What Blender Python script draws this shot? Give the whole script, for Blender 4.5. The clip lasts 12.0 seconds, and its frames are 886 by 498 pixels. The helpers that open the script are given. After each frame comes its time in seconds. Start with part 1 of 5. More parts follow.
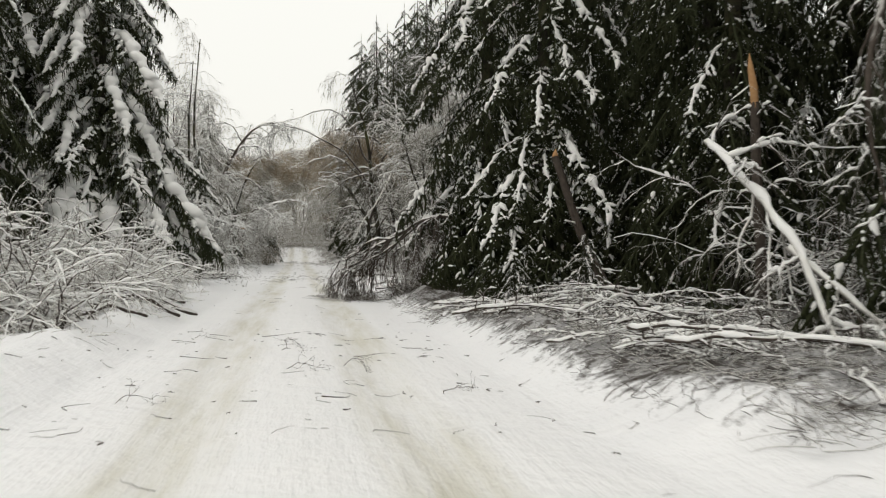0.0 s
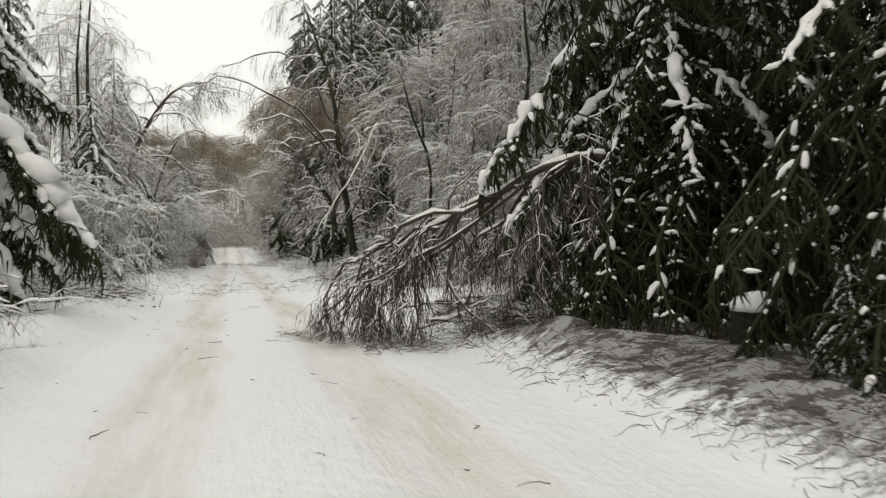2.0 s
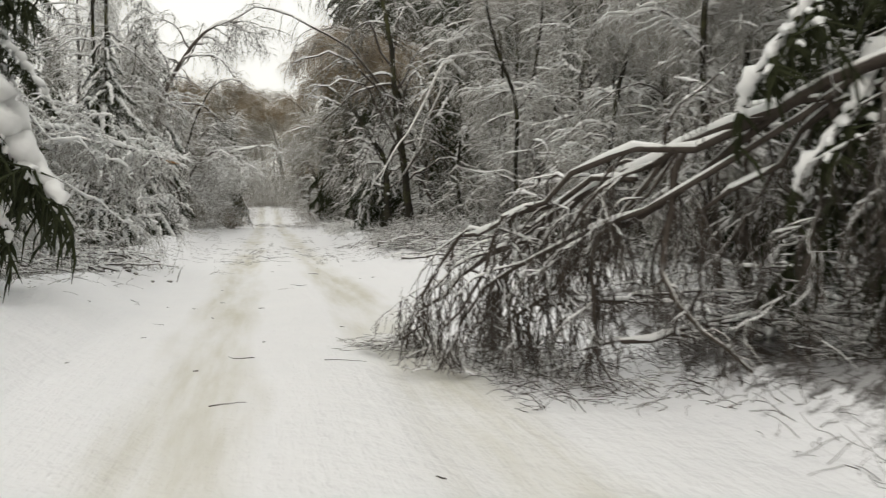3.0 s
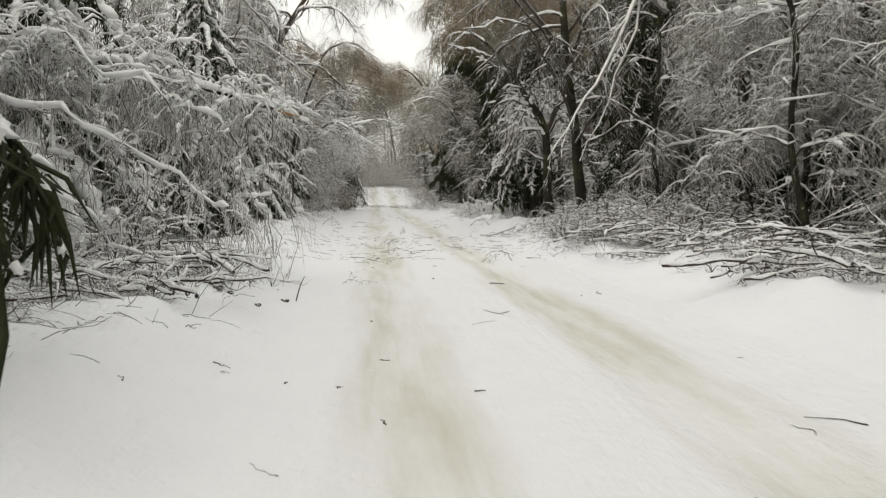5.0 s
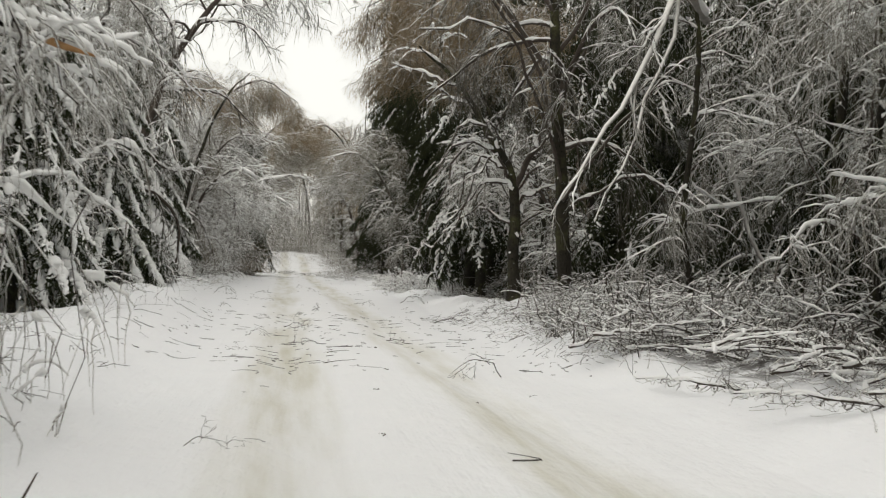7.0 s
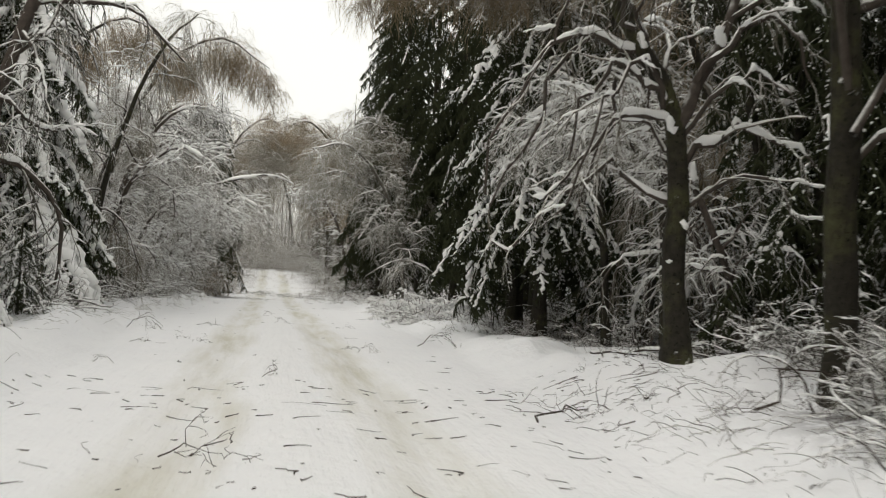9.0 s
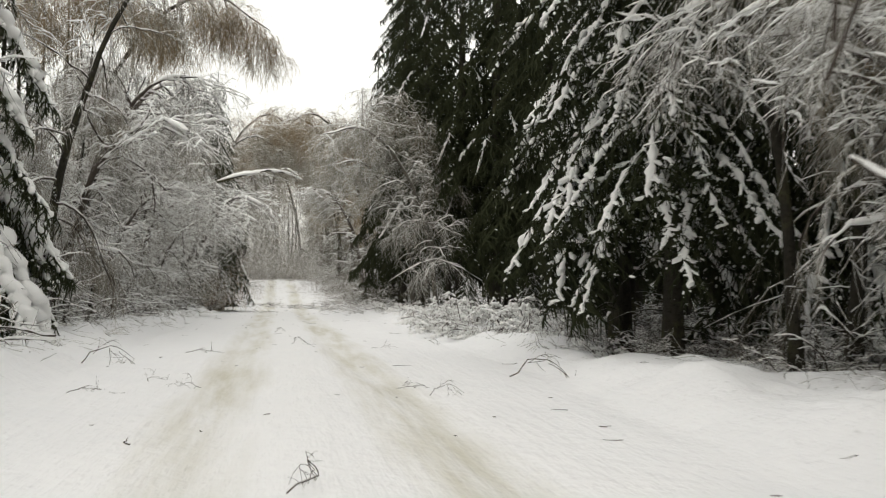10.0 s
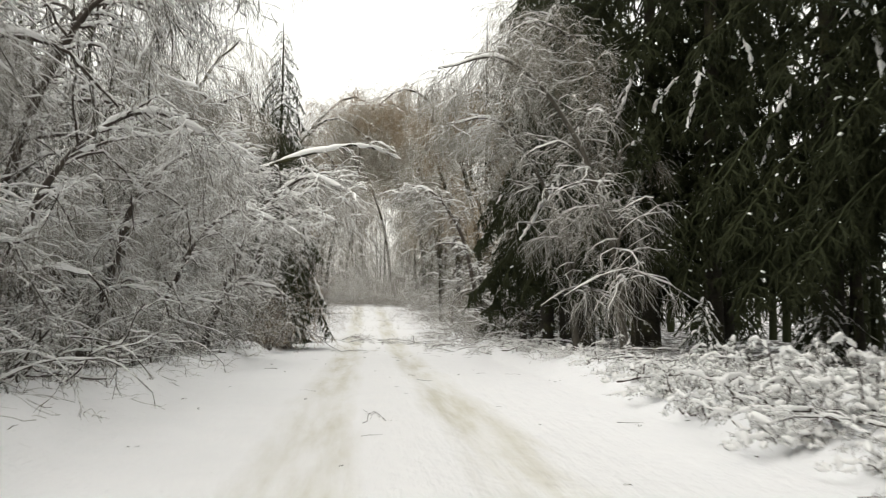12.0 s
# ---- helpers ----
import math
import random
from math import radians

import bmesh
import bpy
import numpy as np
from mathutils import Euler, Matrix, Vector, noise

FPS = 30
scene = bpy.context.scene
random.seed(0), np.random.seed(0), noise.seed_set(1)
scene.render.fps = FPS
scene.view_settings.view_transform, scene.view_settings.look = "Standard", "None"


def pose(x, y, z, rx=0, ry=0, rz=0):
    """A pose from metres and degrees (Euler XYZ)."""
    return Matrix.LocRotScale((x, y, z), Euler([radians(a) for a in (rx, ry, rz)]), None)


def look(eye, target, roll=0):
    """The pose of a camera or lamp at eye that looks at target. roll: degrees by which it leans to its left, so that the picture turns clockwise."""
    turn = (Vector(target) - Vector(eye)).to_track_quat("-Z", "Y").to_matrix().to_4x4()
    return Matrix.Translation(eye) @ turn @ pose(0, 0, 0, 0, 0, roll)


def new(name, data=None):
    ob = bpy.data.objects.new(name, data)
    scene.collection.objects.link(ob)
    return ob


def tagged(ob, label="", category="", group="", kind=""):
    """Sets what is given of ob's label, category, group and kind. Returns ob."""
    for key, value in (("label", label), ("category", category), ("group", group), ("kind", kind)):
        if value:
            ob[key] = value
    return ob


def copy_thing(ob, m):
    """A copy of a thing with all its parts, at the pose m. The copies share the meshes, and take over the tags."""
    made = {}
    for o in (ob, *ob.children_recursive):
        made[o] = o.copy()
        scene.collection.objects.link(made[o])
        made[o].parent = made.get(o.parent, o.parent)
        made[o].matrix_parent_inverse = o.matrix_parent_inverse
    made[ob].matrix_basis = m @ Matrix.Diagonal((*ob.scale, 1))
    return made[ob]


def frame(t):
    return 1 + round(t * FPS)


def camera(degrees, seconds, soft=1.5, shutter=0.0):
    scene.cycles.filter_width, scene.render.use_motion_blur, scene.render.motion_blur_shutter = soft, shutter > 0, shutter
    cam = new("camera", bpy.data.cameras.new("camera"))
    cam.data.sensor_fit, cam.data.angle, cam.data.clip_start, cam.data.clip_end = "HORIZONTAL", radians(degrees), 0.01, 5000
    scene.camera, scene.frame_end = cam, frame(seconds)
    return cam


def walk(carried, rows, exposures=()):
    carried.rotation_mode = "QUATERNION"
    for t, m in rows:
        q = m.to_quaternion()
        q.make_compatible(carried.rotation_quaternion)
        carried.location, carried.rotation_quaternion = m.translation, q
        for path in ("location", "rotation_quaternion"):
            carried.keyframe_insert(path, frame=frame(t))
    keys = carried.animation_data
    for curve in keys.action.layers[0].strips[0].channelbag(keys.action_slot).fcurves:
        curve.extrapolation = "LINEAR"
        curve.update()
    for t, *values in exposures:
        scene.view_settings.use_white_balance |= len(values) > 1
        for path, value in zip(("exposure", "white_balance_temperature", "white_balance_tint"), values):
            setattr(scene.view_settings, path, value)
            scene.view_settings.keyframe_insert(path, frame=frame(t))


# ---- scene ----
cam = camera(48.3, 12.0, soft=1.15, shutter=0.2)
PATH = [
    (0, (0.215, 0.346, 1.265), (0.506, 2.325, 1.273), 0.1),
    (0.5, (0.111, 4.111, 1.249), (0.43, 6.085, 1.255), -0.1),
    (1, (0.041, 8.211, 1.264), (0.38, 10.182, 1.259), -0.5),
    (1.5, (-0.014, 11.839, 1.213), (0.356, 13.804, 1.21), -0.8),
    (2, (-0.115, 14.303, 1.194), (0.309, 16.258, 1.194), -1.2),
    (2.5, (-0.073, 17.312, 1.202), (0.426, 19.249, 1.164), -0.7),
    (3, (-0.117, 19.57, 1.214), (0.235, 21.537, 1.141), -0.2),
    (3.5, (-0.242, 21.518, 1.185), (-0.081, 23.508, 1.076), -0.2),
    (3.7, (-0.324, 22.204, 1.191), (-0.177, 24.193, 1.035), -1.0),
    (5.3, (-0.862, 27.44, 1.197), (-0.725, 29.434, 1.123), 0.4),
    (5.5, (-0.868, 28.075, 1.218), (-0.722, 30.07, 1.236), 1.7),
    (6, (-0.835, 29.651, 1.211), (-0.654, 31.639, 1.328), 2.2),
    (6.5, (-0.745, 31.551, 1.172), (-0.496, 33.534, 1.24), 2.0),
    (6.7, (-0.744, 32.312, 1.157), (-0.457, 34.29, 1.191), 2.1),
    (8.3, (-0.075, 39.949, 1.088), (0.294, 41.914, 1.139), 3.9),
    (8.5, (-0.04, 41.078, 1.088), (0.317, 43.045, 1.157), 3.6),
    (9, (-0.021, 44.089, 1.122), (0.321, 46.057, 1.2), 3.0),
    (9.5, (-0.019, 47.132, 1.126), (0.321, 49.101, 1.205), 1.7),
    (10, (-0.102, 50.084, 1.063), (0.228, 52.055, 1.149), 0.7),
    (10.5, (-0.126, 53.184, 1.022), (0.166, 55.16, 1.123), 0.3),
    (11, (-0.129, 56.427, 1.035), (0.13, 58.406, 1.152), 0.3),
    (11.5, (-0.227, 59.986, 1.074), (-0.001, 61.969, 1.204), 0.7),
    (12, (-0.123, 63.938, 1.168), (0.034, 65.927, 1.304), 0.5),
]
EXPOSURES = [(0.0, -0.45), (2.0, -0.4), (3.5, -0.3), (5.5, -0.3), (6.5, -0.35), (8.5, -0.4), (9.5, -0.2), (11.0, -0.05), (12.0, 0.06)]
walk(cam, [(t, look(eye, target, roll)) for t, eye, target, roll in PATH], EXPOSURES)


# ---- daylight: a white overcast sky over a snowed-in forest ----
world = bpy.data.worlds.new("overcast_sky")
scene.world = world
world.use_nodes = True
wt = world.node_tree
for n in list(wt.nodes):
    wt.nodes.remove(n)
sky = wt.nodes.new("ShaderNodeTexSky")
sky.sky_type, sky.sun_disc = "NISHITA", False
sky.sun_elevation, sky.sun_rotation = radians(38), radians(200)
sky.dust_density, sky.air_density = 6.0, 1.0
clear = wt.nodes.new("ShaderNodeVectorMath")
clear.operation = "SCALE"
clear.inputs["Scale"].default_value = 0.1
cloud = wt.nodes.new("ShaderNodeMix")
cloud.data_type = "RGBA"
cloud.inputs["Factor"].default_value = 0.88
cloud.inputs["B"].default_value = (1.0, 0.985, 0.915, 1)
bg = wt.nodes.new("ShaderNodeBackground")
bg.inputs["Strength"].default_value = 1.15
wo = wt.nodes.new("ShaderNodeOutputWorld")
wt.links.new(sky.outputs[0], clear.inputs[0])
wt.links.new(clear.outputs[0], cloud.inputs["A"])
wt.links.new(cloud.outputs["Result"], bg.inputs[0])
# an overcast sky is brighter overhead than at the horizon
direction = wt.nodes.new("ShaderNodeTexCoord")
height = wt.nodes.new("ShaderNodeSeparateXYZ")
overhead = wt.nodes.new("ShaderNodeMapRange")
for key, v in (("From Min", 0.0), ("From Max", 1.0), ("To Min", 1.4), ("To Max", 1.7)):
    overhead.inputs[key].default_value = v
wt.links.new(direction.outputs["Generated"], height.inputs[0])
wt.links.new(height.outputs["Z"], overhead.inputs["Value"])
wt.links.new(overhead.outputs["Result"], bg.inputs["Strength"])
wt.links.new(bg.outputs[0], wo.inputs[0])
sun = new("sun", bpy.data.lights.new("sun", "SUN"))
sun.data.energy, sun.data.angle, sun.data.color = 0.5, radians(25), (1.0, 0.98, 0.95)
sun.matrix_world = look((0, 0, 40), (6, 14, 20))

# ---- materials ----


def material(name, rough=0.8):
    m = bpy.data.materials.new(name)
    m.use_nodes = True
    nt = m.node_tree
    b = nt.nodes["Principled BSDF"]
    b.inputs["Roughness"].default_value = rough
    b.inputs["Specular IOR Level"].default_value = 0.1
    return m, nt, b


def noise_node(nt, scale, detail=4.0, rough=0.6, coord="Object", along=1.0):
    """Noise; along: how much it is drawn out along y."""
    tc = nt.nodes.new("ShaderNodeTexCoord")
    n = nt.nodes.new("ShaderNodeTexNoise")
    n.inputs["Scale"].default_value = scale
    n.inputs["Detail"].default_value = detail
    n.inputs["Roughness"].default_value = rough
    if along == 1.0:
        nt.links.new(tc.outputs[coord], n.inputs["Vector"])
    else:
        mp = nt.nodes.new("ShaderNodeMapping")
        mp.inputs["Scale"].default_value = (1, 1 / along, 1)
        nt.links.new(tc.outputs[coord], mp.inputs["Vector"])
        nt.links.new(mp.outputs[0], n.inputs["Vector"])
    return n.outputs["Fac"]


def span(nt, value, lo, hi, to_lo=0.0, to_hi=1.0):
    n = nt.nodes.new("ShaderNodeMapRange")
    n.interpolation_type = "SMOOTHSTEP"
    for key, v in (("From Min", lo), ("From Max", hi), ("To Min", to_lo), ("To Max", to_hi)):
        n.inputs[key].default_value = v
    nt.links.new(value, n.inputs["Value"])
    return n.outputs["Result"]


def maths(nt, op, a, b=0.0):
    n = nt.nodes.new("ShaderNodeMath")
    n.operation = op
    for i, v in enumerate((a, b)):
        if isinstance(v, (int, float)):
            n.inputs[i].default_value = v
        else:
            nt.links.new(v, n.inputs[i])
    return n.outputs[0]


def blend(nt, fac, a, b):
    n = nt.nodes.new("ShaderNodeMix")
    n.data_type = "RGBA"
    nt.links.new(fac, n.inputs["Factor"])
    for key, v in (("A", a), ("B", b)):
        if isinstance(v, tuple):
            n.inputs[key].default_value = (*v, 1)
        else:
            nt.links.new(v, n.inputs[key])
    return n.outputs["Result"]


def bump(nt, b, height, strength=0.5, distance=0.02):
    n = nt.nodes.new("ShaderNodeBump")
    n.inputs["Strength"].default_value = strength
    n.inputs["Distance"].default_value = distance
    nt.links.new(height, n.inputs["Height"])
    nt.links.new(n.outputs[0], b.inputs["Normal"])


def facing_up(nt):
    g = nt.nodes.new("ShaderNodeNewGeometry")
    s = nt.nodes.new("ShaderNodeSeparateXYZ")
    nt.links.new(g.outputs["Normal"], s.inputs[0])
    return s.outputs["Z"]


def snow_material(name, tone):
    m, nt, b = material(name, 0.7)
    big, fine = noise_node(nt, 1.7), noise_node(nt, 45.0, 3.0)
    c = blend(nt, big, tuple(v * 0.94 for v in tone), tone)
    nt.links.new(c, b.inputs["Base Color"])
    bump(nt, b, maths(nt, "ADD", big, maths(nt, "MULTIPLY", fine, 0.25)), 0.45, 0.05)
    return m


def ground_material():
    """Snow, with two sandy wheel tracks along the road and needles and bits of bark trodden in."""
    m, nt, b = material("ground_snow", 0.75)
    tc = nt.nodes.new("ShaderNodeTexCoord")
    s = nt.nodes.new("ShaderNodeSeparateXYZ")
    nt.links.new(tc.outputs["Object"], s.inputs[0])
    wav = maths(nt, "MULTIPLY", maths(nt, "SUBTRACT", noise_node(nt, 0.16, 2.0), 0.5), 0.5)
    x = maths(nt, "ADD", s.outputs["X"], wav)
    track = None
    for at in RUTS:
        d = maths(nt, "ABSOLUTE", maths(nt, "SUBTRACT", x, at))
        t = span(nt, d, 0.62, 0.12)
        track = t if track is None else maths(nt, "MAXIMUM", track, t)
    patch = span(nt, noise_node(nt, 0.9, 5.0, 0.65, along=6.0), 0.34, 0.66, 0.35, 1.0)
    streak = span(nt, noise_node(nt, 5.0, 4.0, along=14.0), 0.3, 0.7, 0.45, 1.0)
    dirt = maths(nt, "MULTIPLY", maths(nt, "MULTIPLY", track, patch), streak)
    road = span(nt, maths(nt, "ABSOLUTE", maths(nt, "SUBTRACT", s.outputs["X"], 0.3)), 2.3, 1.1, 0.0, 0.07)
    dirt = maths(nt, "MAXIMUM", dirt, road)
    big, fine = noise_node(nt, 1.3), noise_node(nt, 40.0, 3.0)
    white = blend(nt, big, (0.86, 0.87, 0.89), (0.92, 0.92, 0.93))
    c = blend(nt, maths(nt, "MULTIPLY", dirt, 0.72), white, (0.50, 0.47, 0.335))
    # bits of bark and needles lie thick off the road and thinly on it
    off = span(nt, maths(nt, "ABSOLUTE", maths(nt, "SUBTRACT", s.outputs["X"], 0.3)), 2.2, 4.6, 0.0, 1.0)
    speck = span(nt, noise_node(nt, 9.0, 6.0, 0.75), 0.60, 0.68)
    c = blend(nt, maths(nt, "MULTIPLY", maths(nt, "MULTIPLY", speck, off), 0.55), c, (0.12, 0.10, 0.08))
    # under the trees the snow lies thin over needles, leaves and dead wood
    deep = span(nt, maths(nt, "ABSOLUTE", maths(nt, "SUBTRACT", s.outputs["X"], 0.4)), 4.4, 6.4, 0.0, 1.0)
    # near: twig litter, with the deep shade under the right-hand spruces painted in
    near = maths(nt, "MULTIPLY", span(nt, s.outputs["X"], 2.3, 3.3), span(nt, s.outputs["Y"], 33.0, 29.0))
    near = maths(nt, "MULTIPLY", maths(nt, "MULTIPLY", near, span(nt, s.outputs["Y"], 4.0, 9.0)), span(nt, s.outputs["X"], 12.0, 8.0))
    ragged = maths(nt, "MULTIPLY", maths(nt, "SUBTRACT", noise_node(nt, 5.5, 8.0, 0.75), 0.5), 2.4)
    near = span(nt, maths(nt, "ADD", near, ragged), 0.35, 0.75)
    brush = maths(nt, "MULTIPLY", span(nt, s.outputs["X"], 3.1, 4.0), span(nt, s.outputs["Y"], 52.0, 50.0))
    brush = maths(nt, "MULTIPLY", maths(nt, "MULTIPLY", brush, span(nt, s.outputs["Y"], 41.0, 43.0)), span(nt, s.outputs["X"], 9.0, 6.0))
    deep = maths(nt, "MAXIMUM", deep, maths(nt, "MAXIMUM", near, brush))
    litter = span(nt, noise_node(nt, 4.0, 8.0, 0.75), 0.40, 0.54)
    # the even near coat of dark brown carries that painted shade between the litter
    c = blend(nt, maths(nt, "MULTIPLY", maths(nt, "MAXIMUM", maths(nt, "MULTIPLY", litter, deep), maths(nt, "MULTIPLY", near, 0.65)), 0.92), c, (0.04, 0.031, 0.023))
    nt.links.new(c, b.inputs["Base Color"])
    churn = maths(nt, "ADD", maths(nt, "MULTIPLY", noise_node(nt, 6.0, 3.0), 0.8), maths(nt, "MULTIPLY", noise_node(nt, 9.0, 3.0, along=12.0), 0.5))
    bump(nt, b, maths(nt, "ADD", maths(nt, "ADD", big, churn), maths(nt, "MULTIPLY", fine, 0.2)), 0.6, 0.07)
    return m


def bark_material(name, dark, light, lo, hi, snow=(0.84, 0.835, 0.805), mossy=0.0):
    """Bark with snow lying on what faces up; lo and hi: how steep a side still holds it; mossy: green growth and snow blown against the trunk."""
    m, nt, b = material(name, 0.85)
    fine = noise_node(nt, 14.0, 5.0)
    c = blend(nt, fine, dark, light)
    edge = maths(nt, "ADD", facing_up(nt), maths(nt, "MULTIPLY", maths(nt, "SUBTRACT", noise_node(nt, 5.0, 4.0), 0.5), 0.9))
    if mossy:
        c = blend(nt, maths(nt, "MULTIPLY", span(nt, noise_node(nt, 1.4, 5.0, 0.7), 0.45, 0.65), mossy), c, (0.075, 0.076, 0.034))
        c = blend(nt, span(nt, noise_node(nt, 26.0, 2.0, along=0.25), 0.6, 0.7), c, tuple(v * 0.5 for v in dark))
        c = blend(nt, span(nt, noise_node(nt, 2.9, 6.0, 0.65), 0.62, 0.66), c, snow)
    c = blend(nt, span(nt, edge, lo, hi), c, snow)
    nt.links.new(c, b.inputs["Base Color"])
    # fissures drawn out up the trunk
    tc = nt.nodes.new("ShaderNodeTexCoord")
    mp = nt.nodes.new("ShaderNodeMapping")
    mp.inputs["Scale"].default_value = (1, 1, 0.16)
    groove = nt.nodes.new("ShaderNodeTexNoise")
    groove.inputs["Scale"].default_value = 38.0
    nt.links.new(tc.outputs["Object"], mp.inputs["Vector"])
    nt.links.new(mp.outputs[0], groove.inputs["Vector"])
    bump(nt, b, maths(nt, "ADD", maths(nt, "MULTIPLY", fine, 0.5), groove.outputs["Fac"]), 0.9, 0.03)
    return m


def needle_material():
    m, nt, b = material("spruce_needles", 0.7)
    fine, big = noise_node(nt, 30.0, 4.0), noise_node(nt, 0.8, 3.0)
    c = blend(nt, fine, (0.014, 0.018, 0.010), (0.046, 0.056, 0.027))
    c = blend(nt, maths(nt, "MULTIPLY", big, 0.5), c, (0.046, 0.046, 0.018))
    edge = maths(nt, "ADD", facing_up(nt), maths(nt, "MULTIPLY", maths(nt, "SUBTRACT", noise_node(nt, 4.0, 5.0), 0.5), 1.6))
    c = blend(nt, span(nt, edge, 1.15, 1.5), c, (0.80, 0.81, 0.83))
    nt.links.new(c, b.inputs["Base Color"])
    bump(nt, b, fine, 0.8, 0.02)
    return m


def wood_material():
    m, nt, b = material("torn_wood", 0.75)
    c = blend(nt, noise_node(nt, 25.0, 5.0), (0.30, 0.15, 0.06), (0.52, 0.33, 0.17))
    nt.links.new(c, b.inputs["Base Color"])
    return m


RUTS = (-0.62, 1.08)
SNOW = snow_material("loose_snow", (0.89, 0.89, 0.88))
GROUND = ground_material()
BARK = bark_material("dark_bark", (0.012, 0.011, 0.008), (0.05, 0.045, 0.036), 0.6, 1.05, mossy=0.8)
BRANCH = bark_material("grey_branch_bark", (0.035, 0.029, 0.025), (0.115, 0.095, 0.08), 0.3, 0.75)
TWIG = bark_material("snowy_twigs", (0.055, 0.051, 0.042), (0.15, 0.138, 0.115), 0.1, 0.8)
BIRCH = bark_material("fine_brown_twigs", (0.135, 0.118, 0.09), (0.31, 0.275, 0.215), 0.05, 0.8)
PALE = bark_material("pale_snowy_bark", (0.15, 0.14, 0.13), (0.45, 0.43, 0.40), -0.25, 0.6)
RIME = bark_material("rimed_twigs", (0.115, 0.103, 0.082), (0.26, 0.235, 0.19), -0.2, 0.5)
FROST = bark_material("frosted_white_twigs", (0.13, 0.115, 0.095), (0.30, 0.275, 0.235), -0.25, 0.4)
RUST = bark_material("rusty_brown_twigs", (0.19, 0.14, 0.085), (0.41, 0.32, 0.21), 0.3, 1.0)
STICK = bark_material("bare_stick_bark", (0.03, 0.024, 0.02), (0.09, 0.072, 0.056), 1.0, 1.5)
NEEDLE = needle_material()
WOOD = wood_material()

# ---- geometry helpers ----
rng = np.random.default_rng(7)


class Geo:
    """Collects vertices and quads."""

    def __init__(self):
        self.v, self.q, self.n = [], [], 0

    def add(self, v, q):
        self.v.append(v)
        self.q.append(q + self.n)
        self.n += len(v)

    def tubes(self, p, r, sides, squash=1.0):
        """Tubes along the polylines p (n, k, 3) with radii r (n, k)."""
        n, k = p.shape[:2]
        if n == 0:
            return
        t = np.gradient(p, axis=1)
        t /= np.linalg.norm(t, axis=2, keepdims=True) + 1e-9
        c = p[:, -1] - p[:, 0]
        flat = np.hypot(c[:, 0], c[:, 1]) < 0.02
        c[flat, 0] += 1.0
        side = np.stack([c[:, 1], -c[:, 0], np.zeros(n)], 1)
        side /= np.linalg.norm(side, axis=1, keepdims=True) + 1e-9
        side = np.repeat(side[:, None], k, 1)
        up = np.cross(side, t)
        up /= np.linalg.norm(up, axis=2, keepdims=True) + 1e-9
        side = np.cross(t, up)
        a = np.arange(sides) * 2 * np.pi / sides + np.pi / 2
        ring = np.cos(a)[:, None] * side[:, :, None] + squash * np.sin(a)[:, None] * up[:, :, None]
        v = p[:, :, None] + r[:, :, None, None] * ring
        i = np.arange(n * k * sides).reshape(n, k, sides)
        j = np.roll(i, -1, 2)
        q = np.stack([i[:, :-1], j[:, :-1], j[:, 1:], i[:, 1:]], -1).reshape(-1, 4)
        self.add(v.reshape(-1, 3), q)

    def arrays(self):
        if not self.v:
            return np.zeros((0, 3)), np.zeros((0, 4), int)
        return np.concatenate(self.v), np.concatenate(self.q)


def mesh(name, geo, mat, smooth=True):
    v, q = geo.arrays()
    me = bpy.data.meshes.new(name)
    me.vertices.add(len(v))
    me.vertices.foreach_set("co", v.astype(np.float32).ravel())
    me.loops.add(len(q) * 4)
    me.loops.foreach_set("vertex_index", q.astype(np.int32).ravel())
    me.polygons.add(len(q))
    me.polygons.foreach_set("loop_start", np.arange(len(q), dtype=np.int32) * 4)
    me.polygons.foreach_set("use_smooth", np.full(len(q), smooth))
    me.materials.append(mat)
    me.update(calc_edges=True)
    return me


def part(name, geo, mat, parent, label="", smooth=True):
    ob = new(name, mesh(name, geo, mat, smooth))
    ob.parent = parent
    return tagged(ob, label) if label else ob


def lattice(x, y, cell, seed):
    """Smooth value noise, 0 to 1."""
    g = np.random.default_rng(seed).random((64, 64))
    x, y = np.asarray(x, float) / cell, np.asarray(y, float) / cell
    i, j = np.floor(x).astype(int), np.floor(y).astype(int)
    u, v = x - i, y - j
    u, v = u * u * (3 - 2 * u), v * v * (3 - 2 * v)
    i0, i1, j0, j1 = i % 64, (i + 1) % 64, j % 64, (j + 1) % 64
    return (g[i0, j0] * (1 - u) + g[i1, j0] * u) * (1 - v) + (g[i0, j1] * (1 - u) + g[i1, j1] * u) * v


